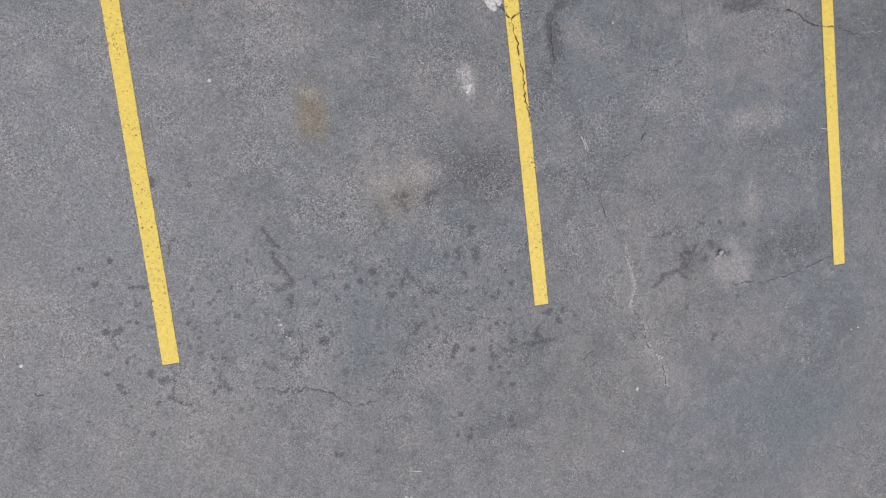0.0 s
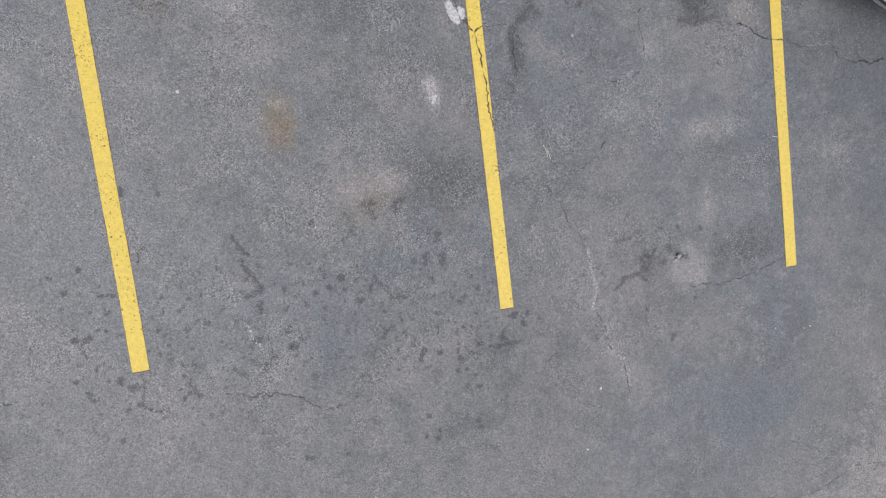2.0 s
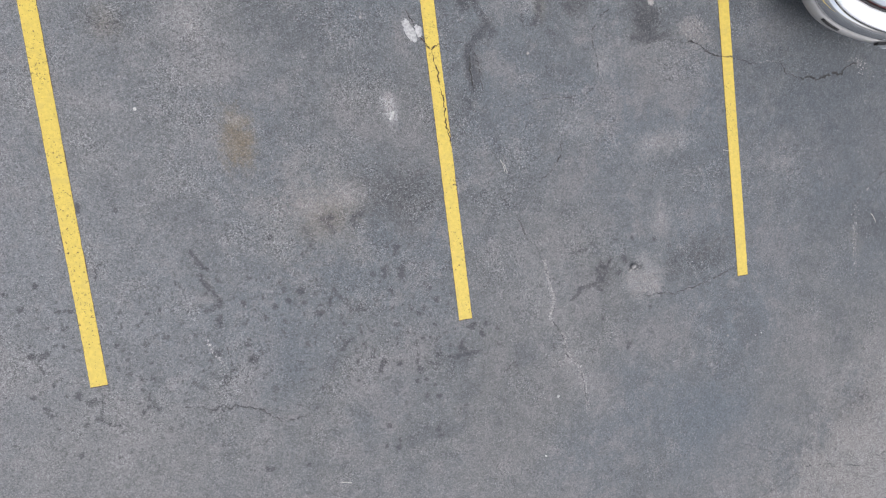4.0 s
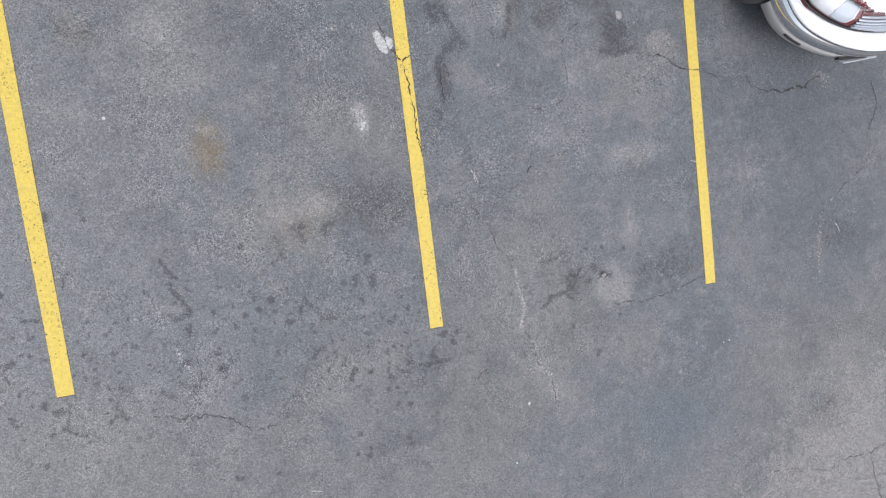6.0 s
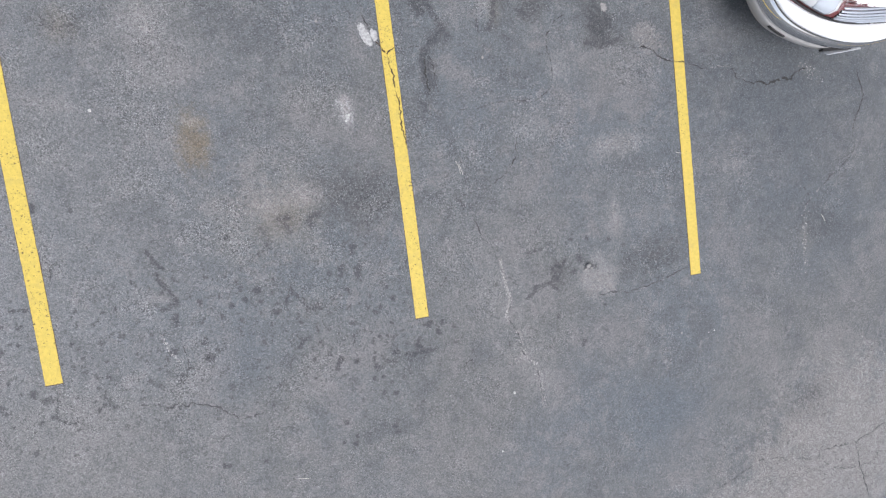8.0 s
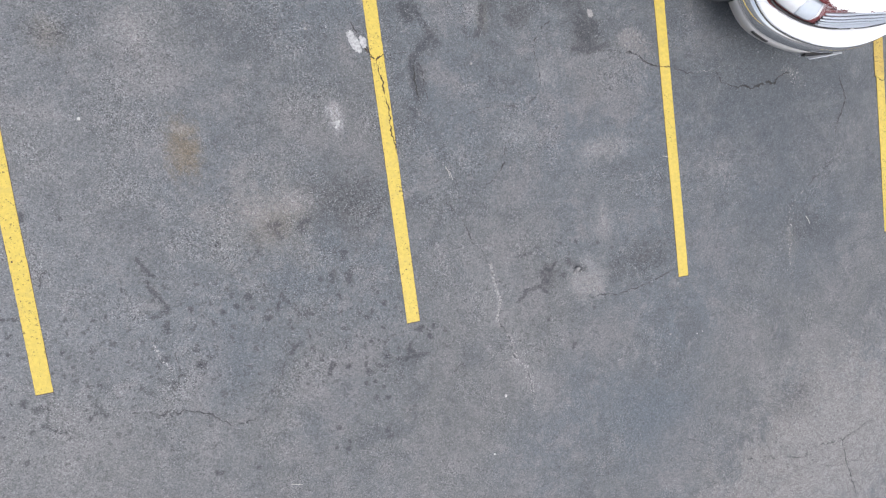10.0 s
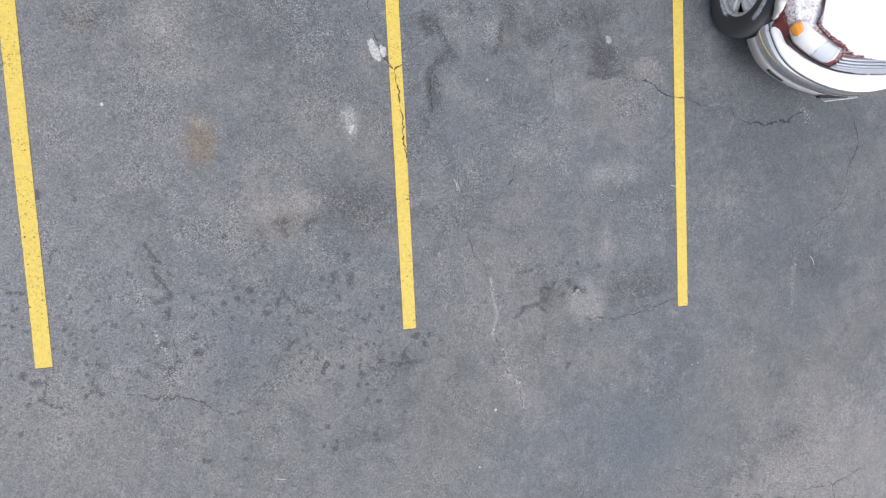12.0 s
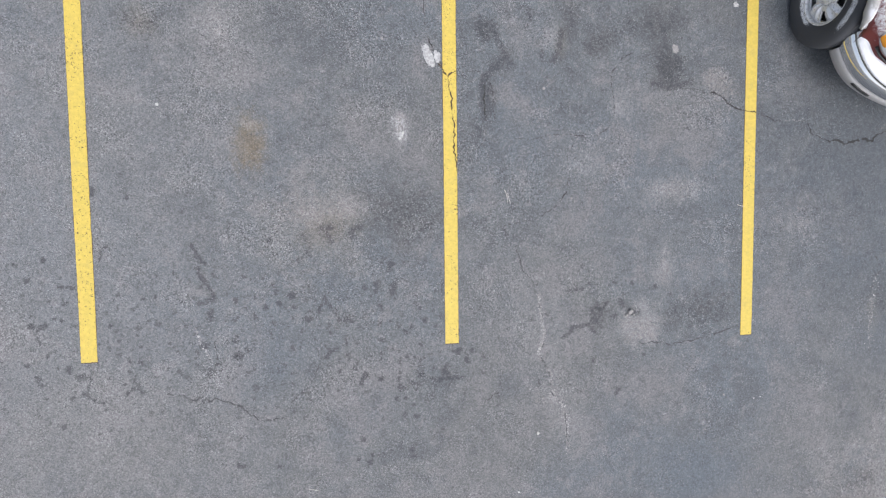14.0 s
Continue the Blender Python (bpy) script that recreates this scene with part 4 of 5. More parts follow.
def tyre_rubber():
    n = Nodes("tyre_rubber_with_blown_snow")
    p = n.local()
    a, b = n.noise(p, 150, 5, 0.8), n.noise(p, 11, 3, 0.6, 0.6)
    level = n.math("ADD", n.math("MULTIPLY", a, 0.95), n.math("MULTIPLY", b, 0.25))
    r = n.tree.nodes.new("ShaderNodeVectorMath")
    r.operation = "LENGTH"
    n.put(r.inputs[0], p)
    far, up = r.outputs["Value"], n.axis(p, 2)
    upper = n.math("MULTIPLY", n.math("MULTIPLY", n.span(far, 0.275, 0.312), n.span(far, 0.352, 0.330)), n.span(up, 0.02, 0.16))
    lower = n.math("MULTIPLY", n.math("MULTIPLY", n.span(far, 0.275, 0.245), n.span(up, -0.08, -0.19)), 1.2)
    snow = n.math("MULTIPLY", n.span(n.math("ADD", level, n.math("MULTIPLY", n.math("MAXIMUM", upper, lower), 0.26)), 0.80, 0.92), n.math("MAXIMUM", upper, lower))
    n.bump(a, 0.3, 0.002)
    return n.done(n.mix(snow, n.mix(a, (0.034, 0.036, 0.041), (0.058, 0.061, 0.068)), (0.62, 0.64, 0.67)), 0.72)


def snow_cover():
    n = Nodes("powder_snow")
    p = n.local()
    a, b = n.noise(p, 60, 4, 0.7), n.noise(p, 9, 3)
    n.bump(n.math("ADD", a, n.math("MULTIPLY", b, 2.0)), 0.35, 0.006)
    return n.done(n.mix(a, (0.86, 0.88, 0.91), (0.90, 0.91, 0.92)), 0.85)


def metal(name, color, rough, grain=40.0, spots=0.0, share=1.0):
    n = Nodes(name)
    p = n.local()
    a = n.noise(p, grain, 3, 0.6)
    tint = n.mix(a, color, tuple(c * 0.9 for c in color))
    if spots:
        tint = n.mix(n.span(n.noise(p, 110, 3, 0.7), 0.60, 0.70, 0, spots), tint, (0.78, 0.80, 0.82))
    return n.done(tint, n.span(a, 0.3, 0.7, rough * 0.8, rough * 1.3), share)


def plastic(name, color, rough=0.45, frost=0.0):
    n = Nodes(name)
    p = n.local()
    a, b = n.noise(p, 120, 3), n.noise(p, 14, 4, 0.65)
    tint = n.mix(a, color, tuple(c * 0.85 for c in color))
    if frost:
        tint = n.mix(n.math("MULTIPLY", n.span(b, 0.40, 0.62), n.span(n.upness(), 0.0, 0.5, 0, frost)), tint, (0.74, 0.75, 0.78))
    n.bump(a, 0.12, 0.001)
    return n.done(tint, rough)


def lens(name, color, rough=0.12):
    n = Nodes(name)
    p = n.local()
    ribs = n.tree.nodes.new("ShaderNodeTexWave")
    ribs.bands_direction = "X"
    n.put(ribs.inputs["Vector"], p)
    ribs.inputs["Scale"].default_value = 28.0
    haze = n.noise(p, 18, 3)
    n.bump(ribs.outputs[1], 0.10, 0.003)
    return n.done(n.mix(haze, color, tuple(c * 0.82 for c in color)), rough, 0.0, Coat_Weight=0.8, Coat_Roughness=0.05)


PAINT, RUBBER, SNOW = car_paint(), tyre_rubber(), snow_cover()
CHROME = metal("bright_chrome", (0.82, 0.83, 0.85), 0.07)
ALLOY = metal("silver_alloy", (0.72, 0.73, 0.74), 0.30, 60, 0.45, 0.38)
CLADDING = plastic("pewter_plastic_cladding", (0.42, 0.415, 0.40), 0.5, 0.80)
VALANCE = plastic("pewter_plastic_valance", (0.37, 0.365, 0.36), 0.40, 0.15)
BLACK = plastic("black_plastic", (0.018, 0.018, 0.019), 0.6)
LINER = plastic("dark_wheel_well_liner", (0.055, 0.055, 0.058), 0.9)
CLEAR = lens("clear_ribbed_lamp_lens", (0.72, 0.73, 0.75))
AMBER = lens("amber_lamp_lens", (0.85, 0.33, 0.02), 0.2)
GRILLE = metal("satin_grey_grille", (0.60, 0.64, 0.70), 0.35, 40.0, 0.0, 0.7)
GLASS = plastic("tinted_window_glass", (0.015, 0.017, 0.018), 0.06)
RED_LENS = lens("red_lamp_lens", (0.35, 0.01, 0.01))
PLATE = plastic("white_plate", (0.50, 0.52, 0.55), 0.32)
MARKING = plastic("worn_grey_marking", (0.22, 0.22, 0.225), 0.7)
SEAM = plastic("shadowed_maroon_gap", (0.045, 0.012, 0.014), 0.5)
LENS_BLUE = lens("bluish_inner_lens", (0.54, 0.59, 0.65))

# ---------------------------------------------------------------- the parked car: x across, y from the front axle back
car = new("suv")
car.location = (6.16, 2.52, 0)
tagged(car, "maroon sport utility car with chrome bumper, snow on its bonnet", "car")

AXLE_Z, WHEELBASE, ARCH = 0.365, 2.84, 0.43
HALF = 0.985


def nose_y(u):
    return -0.70 + 0.30 * (abs(u) / 0.91) ** 2.7


def nose_slope(u):
    return 0.30 * 2.7 / 0.91 * (abs(u) / 0.91) ** 1.7


def smooth01(a):
    a = min(max(a, 0.0), 1.0)
    return a * a * (3 - 2 * a)


def half_plan():
    """One half of the body's outline from above, from the middle of the nose to the middle of the tail."""
    pts = [(0.91 * i / 40, nose_y(0.91 * i / 40)) for i in range(41)]
    a, b, c = Vector((0.91, nose_y(0.91))), Vector((HALF, nose_y(0.91) + nose_slope(0.91) * (HALF - 0.91))), Vector((HALF, -0.12))
    for i in range(1, 10):
        f = i / 9
        pts.append(tuple(a * (1 - f) ** 2 + b * 2 * f * (1 - f) + c * f * f))
    for i in range(1, 117):
        y = -0.12 + 3.52 * i / 116
        pts.append((HALF + 0.012 * math.sin(math.pi * (y + 0.12) / 3.52), y))
    for i in range(1, 21):
        a = math.pi / 2 * i / 20
        pts.append((HALF - 0.22 * (1 - math.cos(a)), 3.40 + 0.22 * math.sin(a)))
    pts += [((HALF - 0.22) * (1 - i / 8), 3.62) for i in range(1, 9)]
    return pts


PLAN = half_plan()


def plan_normal(i):
    (ax, ay), (bx, by) = PLAN[max(i - 2, 0)], PLAN[min(i + 2, len(PLAN) - 1)]
    if i == 0 or i == len(PLAN) - 1:
        return 0.0, (-1.0 if i == 0 else 1.0)
    far = math.hypot(bx - ax, by - ay)
    return (by - ay) / far, -(bx - ax) / far


def shoulder(y):
    return 0.80 + 0.25 * min(max((y + 0.70) / 1.31, 0.0), 1.0) ** 0.65


def corner_inset(x, y):
    """How far the wing steps in behind the bumper's ends."""
    return 0.05 * smooth01((abs(x) - 0.78) / 0.12) * smooth01((-0.10 - y) / 0.22)


def body_point(i, z, out=0.0, side=-1):
    """A point of the body's skin at plan station i and height z."""
    x, y = PLAN[i]
    nx, ny = plan_normal(i)
    top = shoulder(y)
    drop = max(top - z, 0.0)
    inset = 0.13 * max(0.0, (0.17 - drop) / 0.17) ** 2.0 + 0.035 * max(0.0, (0.52 - z) / 0.2) + 0.02 * max(0.0, z - 0.72) + corner_inset(x, y)
    return Vector((side * (x + nx * (out - inset)), y + ny * (out - inset), z))


def sill(i):
    """The lower edge of the skin: behind the bumper, round the wheel openings, along the sills."""
    y = PLAN[i][1]
    low = 0.36
    if y < -0.33:
        low = 0.56
    elif y > 3.40:
        low = 0.50
    for axle in (0.0, WHEELBASE):
        if abs(y - axle) < ARCH:
            low = max(low, AXLE_Z + math.sqrt(ARCH**2 - (y - axle) ** 2))
    return low


def body_shell():
    rows = []
    levels = [0, 0.2, 0.4, 0.6, 0.72, 0.80, 0.86, 0.91, 0.95, 0.98, 1.0]
    order = [(i, -1) for i in reversed(range(len(PLAN)))] + [(i, 1) for i in range(1, len(PLAN))]
    for i, side in order:
        low, top = sill(i), shoulder(PLAN[i][1])
        row = [body_point(i, low + (top - low) * f, 0.0, side) for f in levels]
        nx, ny = plan_normal(i)
        inner = row[-1] - Vector((side * nx, ny, 0)) * 0.075
        inner.z += 0.010
        rows.append(row + [inner])
    return thick(sheet(rows), 0.012)


part("body", body_shell(), PAINT, car, "maroon lacquer flecked with blown snow", True)


def skin_patch(name, y0, y1, z0, z1, out, depth, material, parent, label="", side=-1, slant=0.0, round_=0.0, nz=8, smooth=True):
    """A panel that follows the body's side between two places along it."""
    ids = [i for i, (x, y) in enumerate(PLAN) if y0 <= y <= y1 and i > 0]
    rows = []
    for k, i in enumerate(ids):
        f = k / max(1, len(ids) - 1)
        end = min(f, 1 - f) * 2
        squeeze = round_ * (1 - min(1.0, end / 0.30)) ** 2
        a, b = z0 + squeeze * (z1 - z0) + slant * f, z1 - squeeze * (z1 - z0) + slant * f
        rows.append([body_point(i, a + (b - a) * j / nz, out, side) for j in range(nz + 1)])
    return part(name, thick(sheet(rows), depth), material, parent, label, smooth)


def nose_patch(name, u0, u1, z0, z1, out, depth, material, parent, label="", side=-1, round_=0.0, lift=0.0, n=24, nz=8, corner=0.16):
    """A panel that wraps round the nose between two widths."""
    rows = []
    for k in range(n + 1):
        f = k / n
        u = u0 + (u1 - u0) * f
        y, slope = nose_y(u), nose_slope(u)
        far = math.hypot(1, slope)
        nx, ny = math.copysign(slope / far, u), -1 / far
        end = min(f, 1 - f)
        squeeze = round_ * (1 - math.sqrt(1 - (1 - min(1.0, end / corner)) ** 2))
        a, b = z0 + lift * f + squeeze * (z1 - z0), z1 + lift * f - squeeze * (z1 - z0)
        row = []
        for j in range(nz + 1):
            z = a + (b - a) * j / nz
            drop = max(shoulder(y) - z, 0.0)
            inset = 0.13 * max(0.0, (0.17 - drop) / 0.17) ** 2.0 + corner_inset(u, y)
            bulge = 0.008 * math.sin(math.pi * j / nz)
            row.append(Vector((side * (u + nx * (out + bulge - inset)), y + ny * (out + bulge - inset), z)))
        rows.append(row)
    return part(name, thick(sheet(rows), depth), material, parent, label, True)


# bonnet and the snow on it
def hood_point(u, b, lift=0.0):
    y0 = -0.650 + 0.265 * (abs(u) / 0.80) ** 2.7
    y = y0 + (0.60 - y0) * b
    z = shoulder(y) + 0.012 + 0.035 * (1 - (u / 0.80) ** 2) - 0.05 * (1 - min(1.0, b / 0.10)) ** 2
    return Vector((u, y, z + lift))


def hood_width(b):
    return 0.765 + 0.02 * b


hood = part("hood", thick(sheet([[hood_point(hood_width(b / 30) * (a / 15 - 1), b / 30) for a in range(31)] for b in range(31)]), 0.015), PAINT, car, "maroon bonnet almost wholly under snow", True)


for side in (-1, 1):
    seam = []
    for i, (x, y) in enumerate(PLAN):
        if x > 0.25 and y < 0.50:
            top = shoulder(y)
            seam.append([body_point(i, top, out, side) + Vector((0, 0, lift)) for out, lift in ((-0.052, 0.004), (-0.054, 0.013), (-0.062, 0.014), (-0.064, 0.006))])
    part("hood_seam", sheet(seam), SEAM, hood, "dark maroon gap along the bonnet's edge")


def hood_snow():
    bm, n = bmesh.new(), 280
    grid = {}
    for i in range(n + 1):
        for j in range(n + 1):
            a, b = 2 * i / n - 1, j / n
            u = hood_width(b) * a
            p = hood_point(u, b)
            rim = min((1 - abs(a)) * 0.66, (b + 0.002) * 1.2, (1 - b) * 1.2)
            corner = 0.030 * max(0.0, 1 - b / 0.08) * smooth01((abs(a) - 0.45) / 0.3)
            m = rim - 0.004 - corner + 0.010 * noise.noise(p * 9) + 0.012 * noise.noise(p * 33) + 0.009 * noise.noise(p * 95) + 0.006 * noise.noise(p * 230)
            grid[i, j] = (m, p + Vector((0, 0, 0.002 + 0.016 * smooth01(m / 0.05) + 0.003 * noise.noise(p * 14))))
    verts = {}
    for i in range(n):
        for j in range(n):
            ring = [(i, j), (i + 1, j), (i + 1, j + 1), (i, j + 1)]
            if sum(grid[k][0] for k in ring) > 0:
                bm.faces.new([verts.setdefault(k, bm.verts.new(grid[k][1]) if k not in verts else None) or verts[k] for k in ring])
    # grains strewn past the edge
    rng = random.Random(12)
    for (i, j), (m, p) in grid.items():
        if -0.045 < m < 0.002 and rng.random() < 0.55 * (1 + m / 0.045) ** 1.5:
            at, size, turn = p + Vector((rng.uniform(-0.003, 0.003), rng.uniform(-0.003, 0.003), 0.001)), rng.uniform(0.0012, 0.0036), rng.random() * math.tau
            foot = [bm.verts.new(at + Vector((size * math.cos(turn + q * 1.57), size * math.sin(turn + q * 1.57), 0))) for q in range(4)]
            tip = bm.verts.new(at + Vector((0, 0, size)))
            for q in range(4):
                bm.faces.new((foot[q], foot[(q + 1) % 4], tip))
    return bm


snow = part("snow", hood_snow(), SNOW, None, "", True)
snow.location = car.location
tagged(snow, "thin even layer of white powder snow on the bonnet", "snow", kind="stuff")

# lamps and grille
for side in (-1, 1):
    lamp = nose_patch("headlight", 0.465, 0.893, 0.670, 0.815, 0.004, 0.03, CLEAR, car, "clear wrap-round headlamp", side, 0.40, 0.016)
    nose_patch("inner_lens", 0.490, 0.660, 0.680, 0.808, 0.008, 0.012, LENS_BLUE, lamp, "bluish inner lens", side, 0.45, 0.012, 14)
    nose_patch("turn_signal", 0.824, 0.890, 0.712, 0.796, 0.014, 0.012, AMBER, lamp, "amber turn signal lens", side, 0.36, 0.004, 20, 8, 0.32)
    nose_patch("lamp_surround", 0.02, 0.845, 0.634, 0.654, 0.012, 0.02, BLACK, lamp, "black rubber seam under the lamp", side, 0.3, 0.02)
grille = nose_patch("grille", -0.42, 0.42, 0.640, 0.775, -0.006, 0.02, BLACK, car, "grey barred grille", 1, 0.1)
for k in range(6):
    nose_patch("slat", -0.415, 0.415, 0.645 + 0.021 * k, 0.6625 + 0.021 * k, 0.008, 0.02, GRILLE, grille, "", 1, 0.2, 0, 24, 2)
nose_patch("grille_frame", -0.44, 0.44, 0.772, 0.790, 0.010, 0.02, PAINT, grille, "", 1, 0.2, 0, 24, 2)


# bumper: one bright bar wrapping round the nose, a plastic valance below it
def bumper_y(u):
    q = abs(u) / 0.89
    return -0.852 + 0.30 * q**2 + 0.14 * q**12, (0.60 * q + 1.68 * q**11) / 0.89


def sweep(name, profile, material, parent, label="", reach=0.900, back=0.0, n=64):
    """A bar of that profile (outwards, up) bent round the nose; back: how far its ends run on along the sides."""
    rows = []
    for k in range(-n - 4, n + 5):
        a = min(abs(k), n) / n
        u = reach * math.sin(math.pi / 2 * a) * (1 if k >= 0 else -1)
        y, slope = bumper_y(u)
        far = math.hypot(1, slope)
        nx, ny = math.copysign(slope / far, u), -1 / far
        extra = back * max(0, abs(k) - n) / 4
        narrow = 1 - 0.25 * smooth01((a - 0.62) / 0.3)
        rows.append([Vector((u + nx * (d if d > -0.05 else -0.05 + (d + 0.05) * narrow) + math.copysign(extra * 0.12, u), y + ny * (d if d > -0.05 else -0.05 + (d + 0.05) * narrow) + extra, z)) for d, z in profile])
    if not back:
        rows = rows[4:-4]
    return part(name, thick(sheet(rows), 0.006), material, parent, label, True)


bumper = sweep("bumper", [(-0.150, 0.618), (-0.110, 0.620), (-0.060, 0.612), (-0.030, 0.596), (-0.016, 0.575), (-0.012, 0.558), (-0.006, 0.548), (0.003, 0.534), (0.009, 0.510), (0.009, 0.480), (0.003, 0.450), (-0.006, 0.432), (-0.016, 0.420)], CHROME, car, "bright chrome bumper reflecting sky and asphalt", back=0.07)
sweep("rub_strip", [(-0.014, 0.563), (-0.010, 0.561), (-0.009, 0.559), (-0.010, 0.557), (-0.014, 0.555)], BLACK, bumper, "dark groove in the chrome", back=0.06)
sweep("valance", [(-0.012, 0.424), (-0.002, 0.415), (-0.002, 0.385), (-0.012, 0.345), (-0.035, 0.305), (-0.09, 0.285)], VALANCE, bumper, "pewter-grey plastic lower bumper")
for side in (-1, 1):
    slot = sheet([[Vector((side * u, bumper_y(u)[0] + dy, z)) for z, dy in ((0.380, -0.006), (0.392, -0.009), (0.404, -0.009))] for u in (0.60, 0.63, 0.66, 0.69, 0.72, 0.745)])
    part("bumper_slot", thick(slot, 0.008), BLACK, bumper, "black slot in the valance", True)
plate = bmesh.new()
bmesh.ops.create_cube(plate, size=1)
bmesh.ops.scale(plate, vec=(0.36, 0.008, 0.085), verts=plate.verts)
bmesh.ops.bevel(plate, geom=plate.edges[:], offset=0.003, segments=2)
bmesh.ops.rotate(plate, matrix=Matrix.Rotation(radians(44), 3, "X"), verts=plate.verts)
bmesh.ops.rotate(plate, matrix=Matrix.Rotation(radians(5), 3, "Z"), verts=plate.verts)
bmesh.ops.translate(plate, vec=(0.0, -0.842, 0.376), verts=plate.verts)
# added black box that draws the dark gap between valance and plate
gap_box = bmesh.new()
bmesh.ops.create_cube(gap_box, size=1)
bmesh.ops.scale(gap_box, vec=(0.30, 0.018, 0.04), verts=gap_box.verts)
bmesh.ops.bevel(gap_box, geom=gap_box.edges[:], offset=0.004, segments=2)
bmesh.ops.translate(gap_box, vec=(-0.09, -0.846, 0.402), verts=gap_box.verts)
part("plate_gap", gap_box, BLACK, bumper, "black box for the dark gap above the plate")
part("number_plate", plate, PLATE, bumper, "bent white plate under the bumper")


snow_strip = sweep("snow", [(-0.146, 0.6195), (-0.138, 0.628), (-0.085, 0.631), (-0.046, 0.621), (-0.024, 0.603), (-0.013, 0.584), (-0.009, 0.572)], SNOW, None, "", 0.896, 0.075)
snow_strip.location = car.location
tagged(snow_strip, "narrow ridge of white snow along the chrome bumper", "snow", kind="stuff")

# wheel openings
def arch_flare(axle, side, a0, a1):
    rows = []
    for k in range(41):
        a = radians(a0 + (a1 - a0) * k / 40)
        y, z = axle - ARCH * math.cos(a), AXLE_Z + ARCH * math.sin(a)
        i = min(range(len(PLAN)), key=lambda m: abs(PLAN[m][1] - y) + (9 if m < 41 else 0))
        base = PLAN[i][0] - 0.035 * max(0.0, (0.52 - z) / 0.2)
        ends = smooth01(min(k, 40 - k) / 5)
        rows.append([Vector((side * (base + (d if d < 0 else d * ends)), axle - (ARCH + r * (0.3 + 0.7 * ends)) * math.cos(a), AXLE_Z + (ARCH + r * (0.3 + 0.7 * ends)) * math.sin(a))) for r, d in ((-0.012, -0.05), (-0.014, 0.010), (-0.004, 0.026), (0.020, 0.030), (0.048, 0.022), (0.062, 0.004), (0.064, -0.012))])
    return part("wheel_flare", thick(sheet(rows), 0.004), CLADDING, car, "pewter plastic wheel-arch flare dusted with snow", True)


def liner(axle, side):
    rows = []
    for k in range(25):
        a = math.pi * (0.15 + 0.80 * k / 24)
        rows.append([Vector((side * x, axle - (ARCH + 0.004) * math.cos(a), AXLE_Z - 0.05 + (ARCH + 0.05) * math.sin(a))) for x in (0.90, 0.86, 0.64)])
    rows_inner = [[Vector((side * 0.64, axle - f * (ARCH + 0.004) * math.cos(math.pi * k / 24), AXLE_Z - 0.05 + f * (ARCH + 0.05) * math.sin(math.pi * k / 24))) for f in (1.0, 0.5, 0.02)] for k in range(25)]
    bm = sheet(rows)
    other = sheet(rows_inner)
    mesh = bpy.data.meshes.new("well")
    other.to_mesh(mesh)
    other.free()
    bm.from_mesh(mesh)
    bpy.data.meshes.remove(mesh)
    return part("wheel_well", bm, LINER, car, "", True)


def lathe(profile, n=56):
    """Turns a profile of (x, radius) round the x axis."""
    return sheet([[Vector((x, r * math.cos(math.tau * k / n), r * math.sin(math.tau * k / n))) for k in range(n)] for x, r in profile], True)


def tyre_mesh():
    bm = lathe([(-0.085, 0.196), (-0.104, 0.205), (-0.117, 0.235), (-0.121, 0.275), (-0.118, 0.310), (-0.108, 0.340), (-0.094, 0.356), (-0.080, 0.362), (-0.052, 0.364), (-0.050, 0.357), (-0.044, 0.357), (-0.042, 0.364), (-0.004, 0.365), (-0.003, 0.357), (0.003, 0.357), (0.004, 0.365), (0.042, 0.364), (0.044, 0.357), (0.050, 0.357), (0.052, 0.364), (0.080, 0.362), (0.094, 0.356), (0.108, 0.340), (0.120, 0.280), (0.104, 0.205), (0.085, 0.196)], 72)
    return bm


def rim_face():
    """The cast face of the wheel: broad spokes left between five openings, dished and ribbed."""
    n, radii = 180, [0.060, 0.075, 0.090, 0.102, 0.110, 0.118, 0.130, 0.142, 0.154, 0.166, 0.174, 0.180, 0.188]
    rows = []
    for r in radii:
        row = []
        for k in range(n):
            a = math.tau * k / n
            spoke = ((a + math.tau * 0.05) * 5 / math.tau) % 1.0 - 0.5
            rib = 0.020 * math.exp(-(((abs(spoke) - 0.15) / 0.07) ** 2)) * smooth01((r - 0.07) / 0.03) * smooth01((0.186 - r) / 0.02)
            x = -0.088 + 0.020 * smooth01((r - 0.11) / 0.08) - rib
            row.append(Vector((x, r * math.cos(a), r * math.sin(a))))
        rows.append(row)
    bm = sheet(rows, True)
    gone = []
    for f in bm.faces:
        c = f.calc_center_median()
        r, a = math.hypot(c.y, c.z), math.atan2(c.z, c.y) % math.tau
        spoke = abs(((a + math.tau * 0.05) * 5 / math.tau) % 1.0 - 0.5)
        if 0.104 < r < 0.172 and spoke > 0.5 - (0.105 + 0.9 * (r - 0.104)):
            gone.append(f)
    bmesh.ops.delete(bm, geom=gone, context="FACES")
    return thick(bm, 0.014)


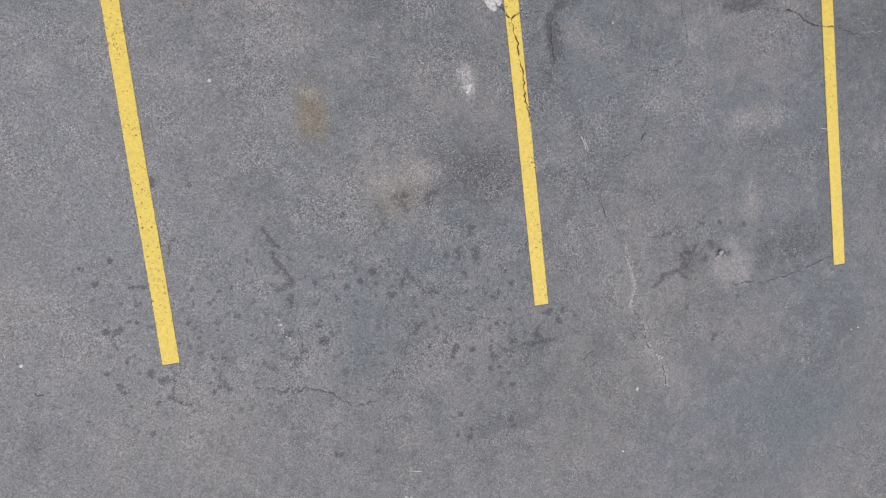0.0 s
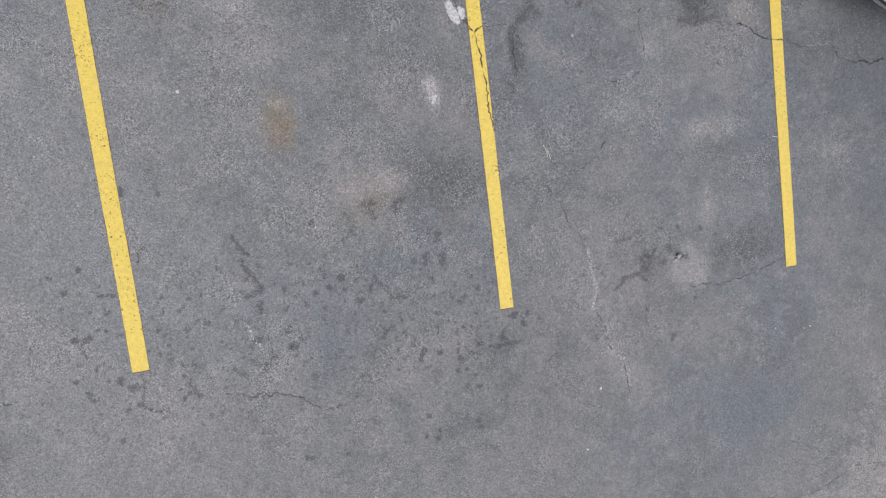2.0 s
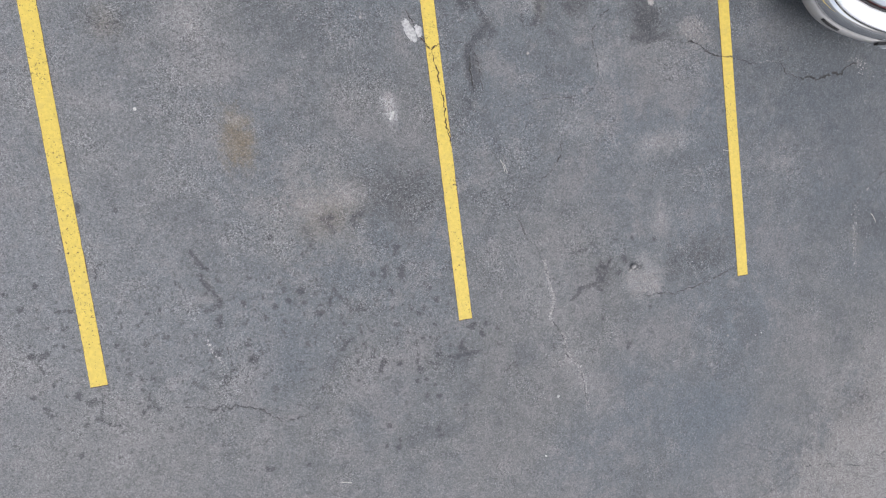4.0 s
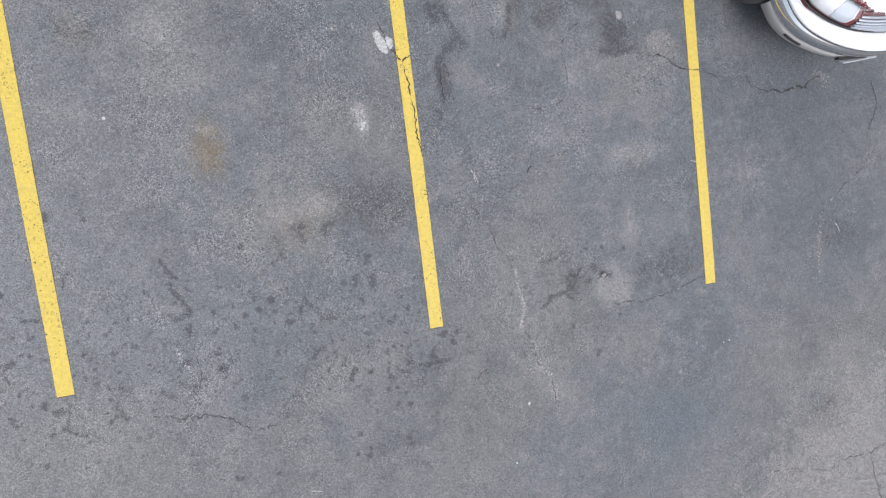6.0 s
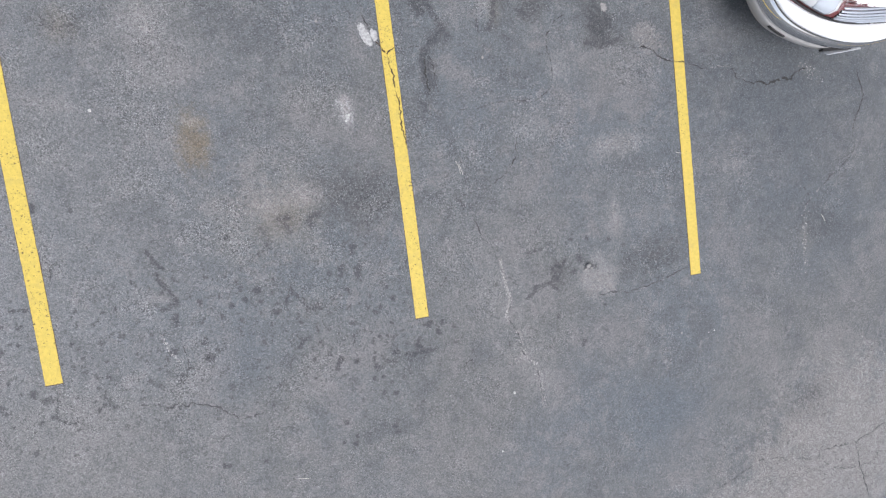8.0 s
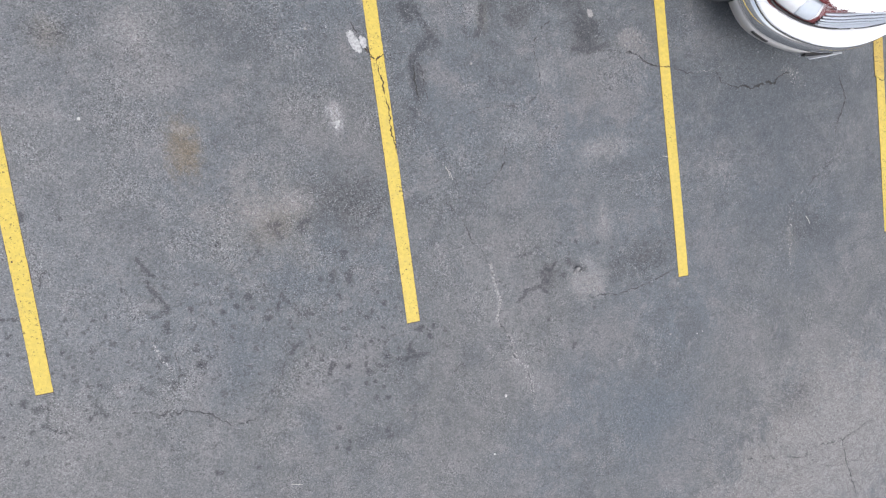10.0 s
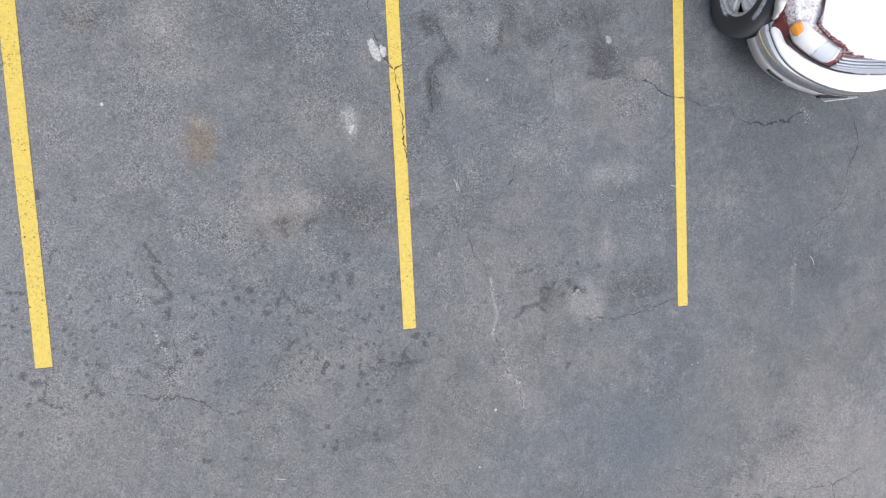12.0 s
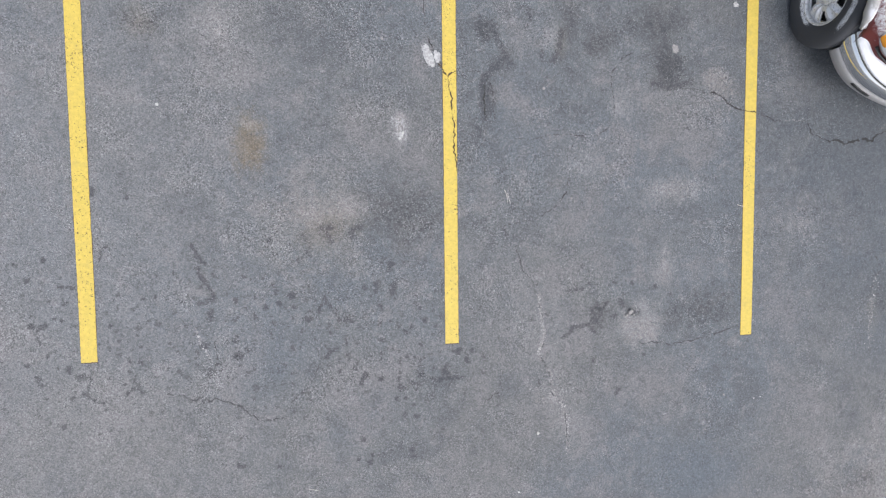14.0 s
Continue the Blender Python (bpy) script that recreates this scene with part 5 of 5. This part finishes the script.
def wheel(name_parent):
    w = new("wheel")
    w.parent = name_parent
    part("tyre", tyre_mesh(), RUBBER, w, "black tyre with blown snow on the sidewall", True)
    bars = bmesh.new()
    for k in range(9):
        a, wide = radians(62 + 5.2 * k), (0.010, 0.007, 0.011, 0.005)[k % 4]
        ring = [(r, a + s * wide / r) for r, s in ((0.258, -0.5), (0.258, 0.5), (0.280, 0.5), (0.280, -0.5))]
        verts = [bars.verts.new((x + (0.003 if r < 0.27 else 0.0), r * math.cos(b), r * math.sin(b))) for x in (-0.1225, -0.1175) for r, b in ring]
        for f in ((0, 1, 2, 3), (0, 4, 5, 1), (1, 5, 6, 2), (2, 6, 7, 3), (3, 7, 4, 0)):
            bars.faces.new([verts[m] for m in f])
    part("sidewall_marking", bars, MARKING, w, "worn grey raised bars on the tyre")
    rim = part("rim", lathe([(-0.086, 0.210), (-0.100, 0.207), (-0.104, 0.200), (-0.098, 0.191), (-0.080, 0.186), (0.02, 0.180), (0.085, 0.190)]), ALLOY, w, "silver five-spoke alloy rim", True)
    part("brake_disc", lathe([(-0.012, 0.178), (-0.012, 0.09), (-0.03, 0.085), (-0.03, 0.001)], 40), LINER, rim, "", True)
    part("hub", lathe([(-0.078, 0.064), (-0.090, 0.060), (-0.094, 0.050), (-0.096, 0.040), (-0.098, 0.036), (-0.101, 0.028), (-0.101, 0.0005)], 40), ALLOY, rim, "", True)
    part("rim_face", rim_face(), ALLOY, rim, "silver cast face with five openings", True)
    for k in range(5):
        a = math.tau * (k + 0.68) / 5
        nut = lathe([(-0.084, 0.0095), (-0.094, 0.009), (-0.096, 0.006), (-0.096, 0.0003)], 8)
        bmesh.ops.translate(nut, vec=(0, 0.052 * math.cos(a), 0.052 * math.sin(a)), verts=nut.verts)
        part("wheel_nut", nut, ALLOY, rim)
    return w


first = wheel(car)
tagged(first, "alloy wheel with a wide black tyre")
first.matrix_basis = pose(-0.862, 0, AXLE_Z)
for x, y, turn in ((-0.862, WHEELBASE, 0), (0.862, 0, 180), (0.862, WHEELBASE, 180)):
    copy_thing(first, pose(x, y, AXLE_Z, 0, 0, turn))
for side in (-1, 1):
    for axle in (0.0, WHEELBASE):
        liner(axle, side)
    arch_flare(0.0, side, 42, 172)
    arch_flare(WHEELBASE, side, 8, 172)

# floor pan, so that no light comes up through the car
pan = bmesh.new()
bmesh.ops.create_cube(pan, size=1)
bmesh.ops.scale(pan, vec=(1.28, 3.9, 0.10), verts=pan.verts)
bmesh.ops.translate(pan, vec=(0, 1.45, 0.46), verts=pan.verts)
bmesh.ops.bevel(pan, geom=pan.edges[:], offset=0.03, segments=2)
part("floor_pan", pan, LINER, car)

# doors, sills, mouldings
for side in (-1, 1):
    door = skin_patch("front_door", 0.60, 1.62, 0.40, 1.02, 0.004, 0.01, PAINT, car, "clean maroon front door", side)
    skin_patch("door_moulding", 0.62, 1.60, 0.655, 0.690, 0.016, 0.014, CHROME, door, "bright side moulding", side, 0, 0.5, 3)
    skin_patch("door_handle", 1.42, 1.58, 0.90, 0.93, 0.030, 0.02, BLACK, door, "", side, 0, 0.3, 3)
    door = skin_patch("rear_door", 1.64, 2.42, 0.46, 1.02, 0.004, 0.01, PAINT, car, "clean maroon rear door", side)
    skin_patch("door_moulding", 1.66, 2.40, 0.655, 0.690, 0.016, 0.014, CHROME, door, "bright side moulding", side, 0, 0.3, 3)
    skin_patch("door_handle", 2.20, 2.36, 0.90, 0.93, 0.030, 0.02, BLACK, door, "", side, 0, 0.3, 3)
    skin_patch("sill_cladding", 0.44, 0.59, 0.375, 0.412, 0.004, 0.02, CLADDING, car, "pewter plastic sill cladding", side, 0, 0, 5)
    skin_patch("sill_cladding", 0.605, 2.40, 0.375, 0.412, 0.004, 0.02, CLADDING, car, "pewter plastic sill cladding", side, 0, 0, 5)
    skin_patch("tail_light", 3.44, 3.58, 0.72, 1.00, 0.006, 0.02, RED_LENS, car, "red tail lamp", side, 0, 0.1, 5)

# cabin
def slab(corners, depth, name, material, parent, label="", cuts=6, bow=0.0):
    """A pane or panel between four corners, bowed outwards."""
    a, b, c, d = (Vector(p) for p in corners)
    normal = (b - a).cross(d - a).normalized()
    rows = []
    for i in range(cuts + 1):
        f = i / cuts
        rows.append([a.lerp(b, g / cuts).lerp(d.lerp(c, g / cuts), f) + normal * bow * (1 - (2 * f - 1) ** 2) * (1 - (2 * g / cuts - 1) ** 2) for g in range(cuts + 1)])
    return part(name, thick(sheet(rows), depth), material, parent, label, True)


roof_rows = []
for i in range(21):
    y = 1.22 + 2.20 * i / 20
    ends = max(0.0, abs(2 * i / 20 - 1) - 0.75) / 0.25
    roof_rows.append([Vector((0.72 * (j / 10 - 1), y, 1.685 + 0.03 * (1 - (j / 10 - 1) ** 2) - 0.05 * ends**2 - 0.05 * max(0.0, abs(j / 10 - 1) - 0.8) / 0.2)) for j in range(21)])
part("roof", thick(sheet(roof_rows), 0.02), PAINT, car, "maroon roof panel", True)
slab([(-0.80, 0.58, 1.06), (0.80, 0.58, 1.06), (0.66, 1.24, 1.63), (-0.66, 1.24, 1.63)], 0.006, "windshield", GLASS, car, "dark tinted windscreen", 8, 0.05)
slab([(0.76, 3.56, 1.06), (-0.76, 3.56, 1.06), (-0.66, 3.40, 1.63), (0.66, 3.40, 1.63)], 0.006, "rear_window", GLASS, car, "dark tinted rear window", 6, 0.02)
for side in (-1, 1):
    for a0, a1, b0, b1, name in ((0.78, 1.58, 1.34, 1.60, "front_window"), (1.68, 2.46, 1.68, 2.44, "rear_side_window"), (2.56, 3.44, 2.54, 3.32, "quarter_window")):
        slab([(side * 0.87, a0, 1.06), (side * 0.87, a1, 1.06), (side * 0.725, b1, 1.625), (side * 0.725, b0, 1.625)], 0.006, name, GLASS, car, "dark tinted side glass", 4)
    for y0, y1, w in ((0.62, 1.24, 0.07), (1.60, 1.62, 0.09), (2.48, 2.46, 0.09), (3.46, 3.32, 0.12)):
        slab([(side * 0.878, y0, 1.04), (side * 0.878, y0 + w, 1.04), (side * 0.720, y1 + w, 1.66), (side * 0.720, y1, 1.66)], 0.04, "pillar", PAINT, car, "", 2)
slab([(-0.88, 0.50, 1.045), (0.88, 0.50, 1.045), (0.88, 0.66, 1.065), (-0.88, 0.66, 1.065)], 0.02, "cowl", BLACK, car, "black cowl at the foot of the windscreen")
slab([(-0.90, 3.40, 1.05), (0.90, 3.40, 1.05), (0.80, 3.60, 1.06), (-0.80, 3.60, 1.06)], 0.02, "tail_deck", PAINT, car)
rear = sheet([[Vector((0.93 * (k / 12 - 1), 3.74 - 0.10 * abs(k / 12 - 1) ** 4 + d, z)) for d, z in ((-0.10, 0.60), (-0.01, 0.59), (0.0, 0.56), (0.0, 0.44), (-0.03, 0.40))] for k in range(25)])
part("rear_bumper", thick(rear, 0.006), CHROME, car, "chrome rear bumper", True)
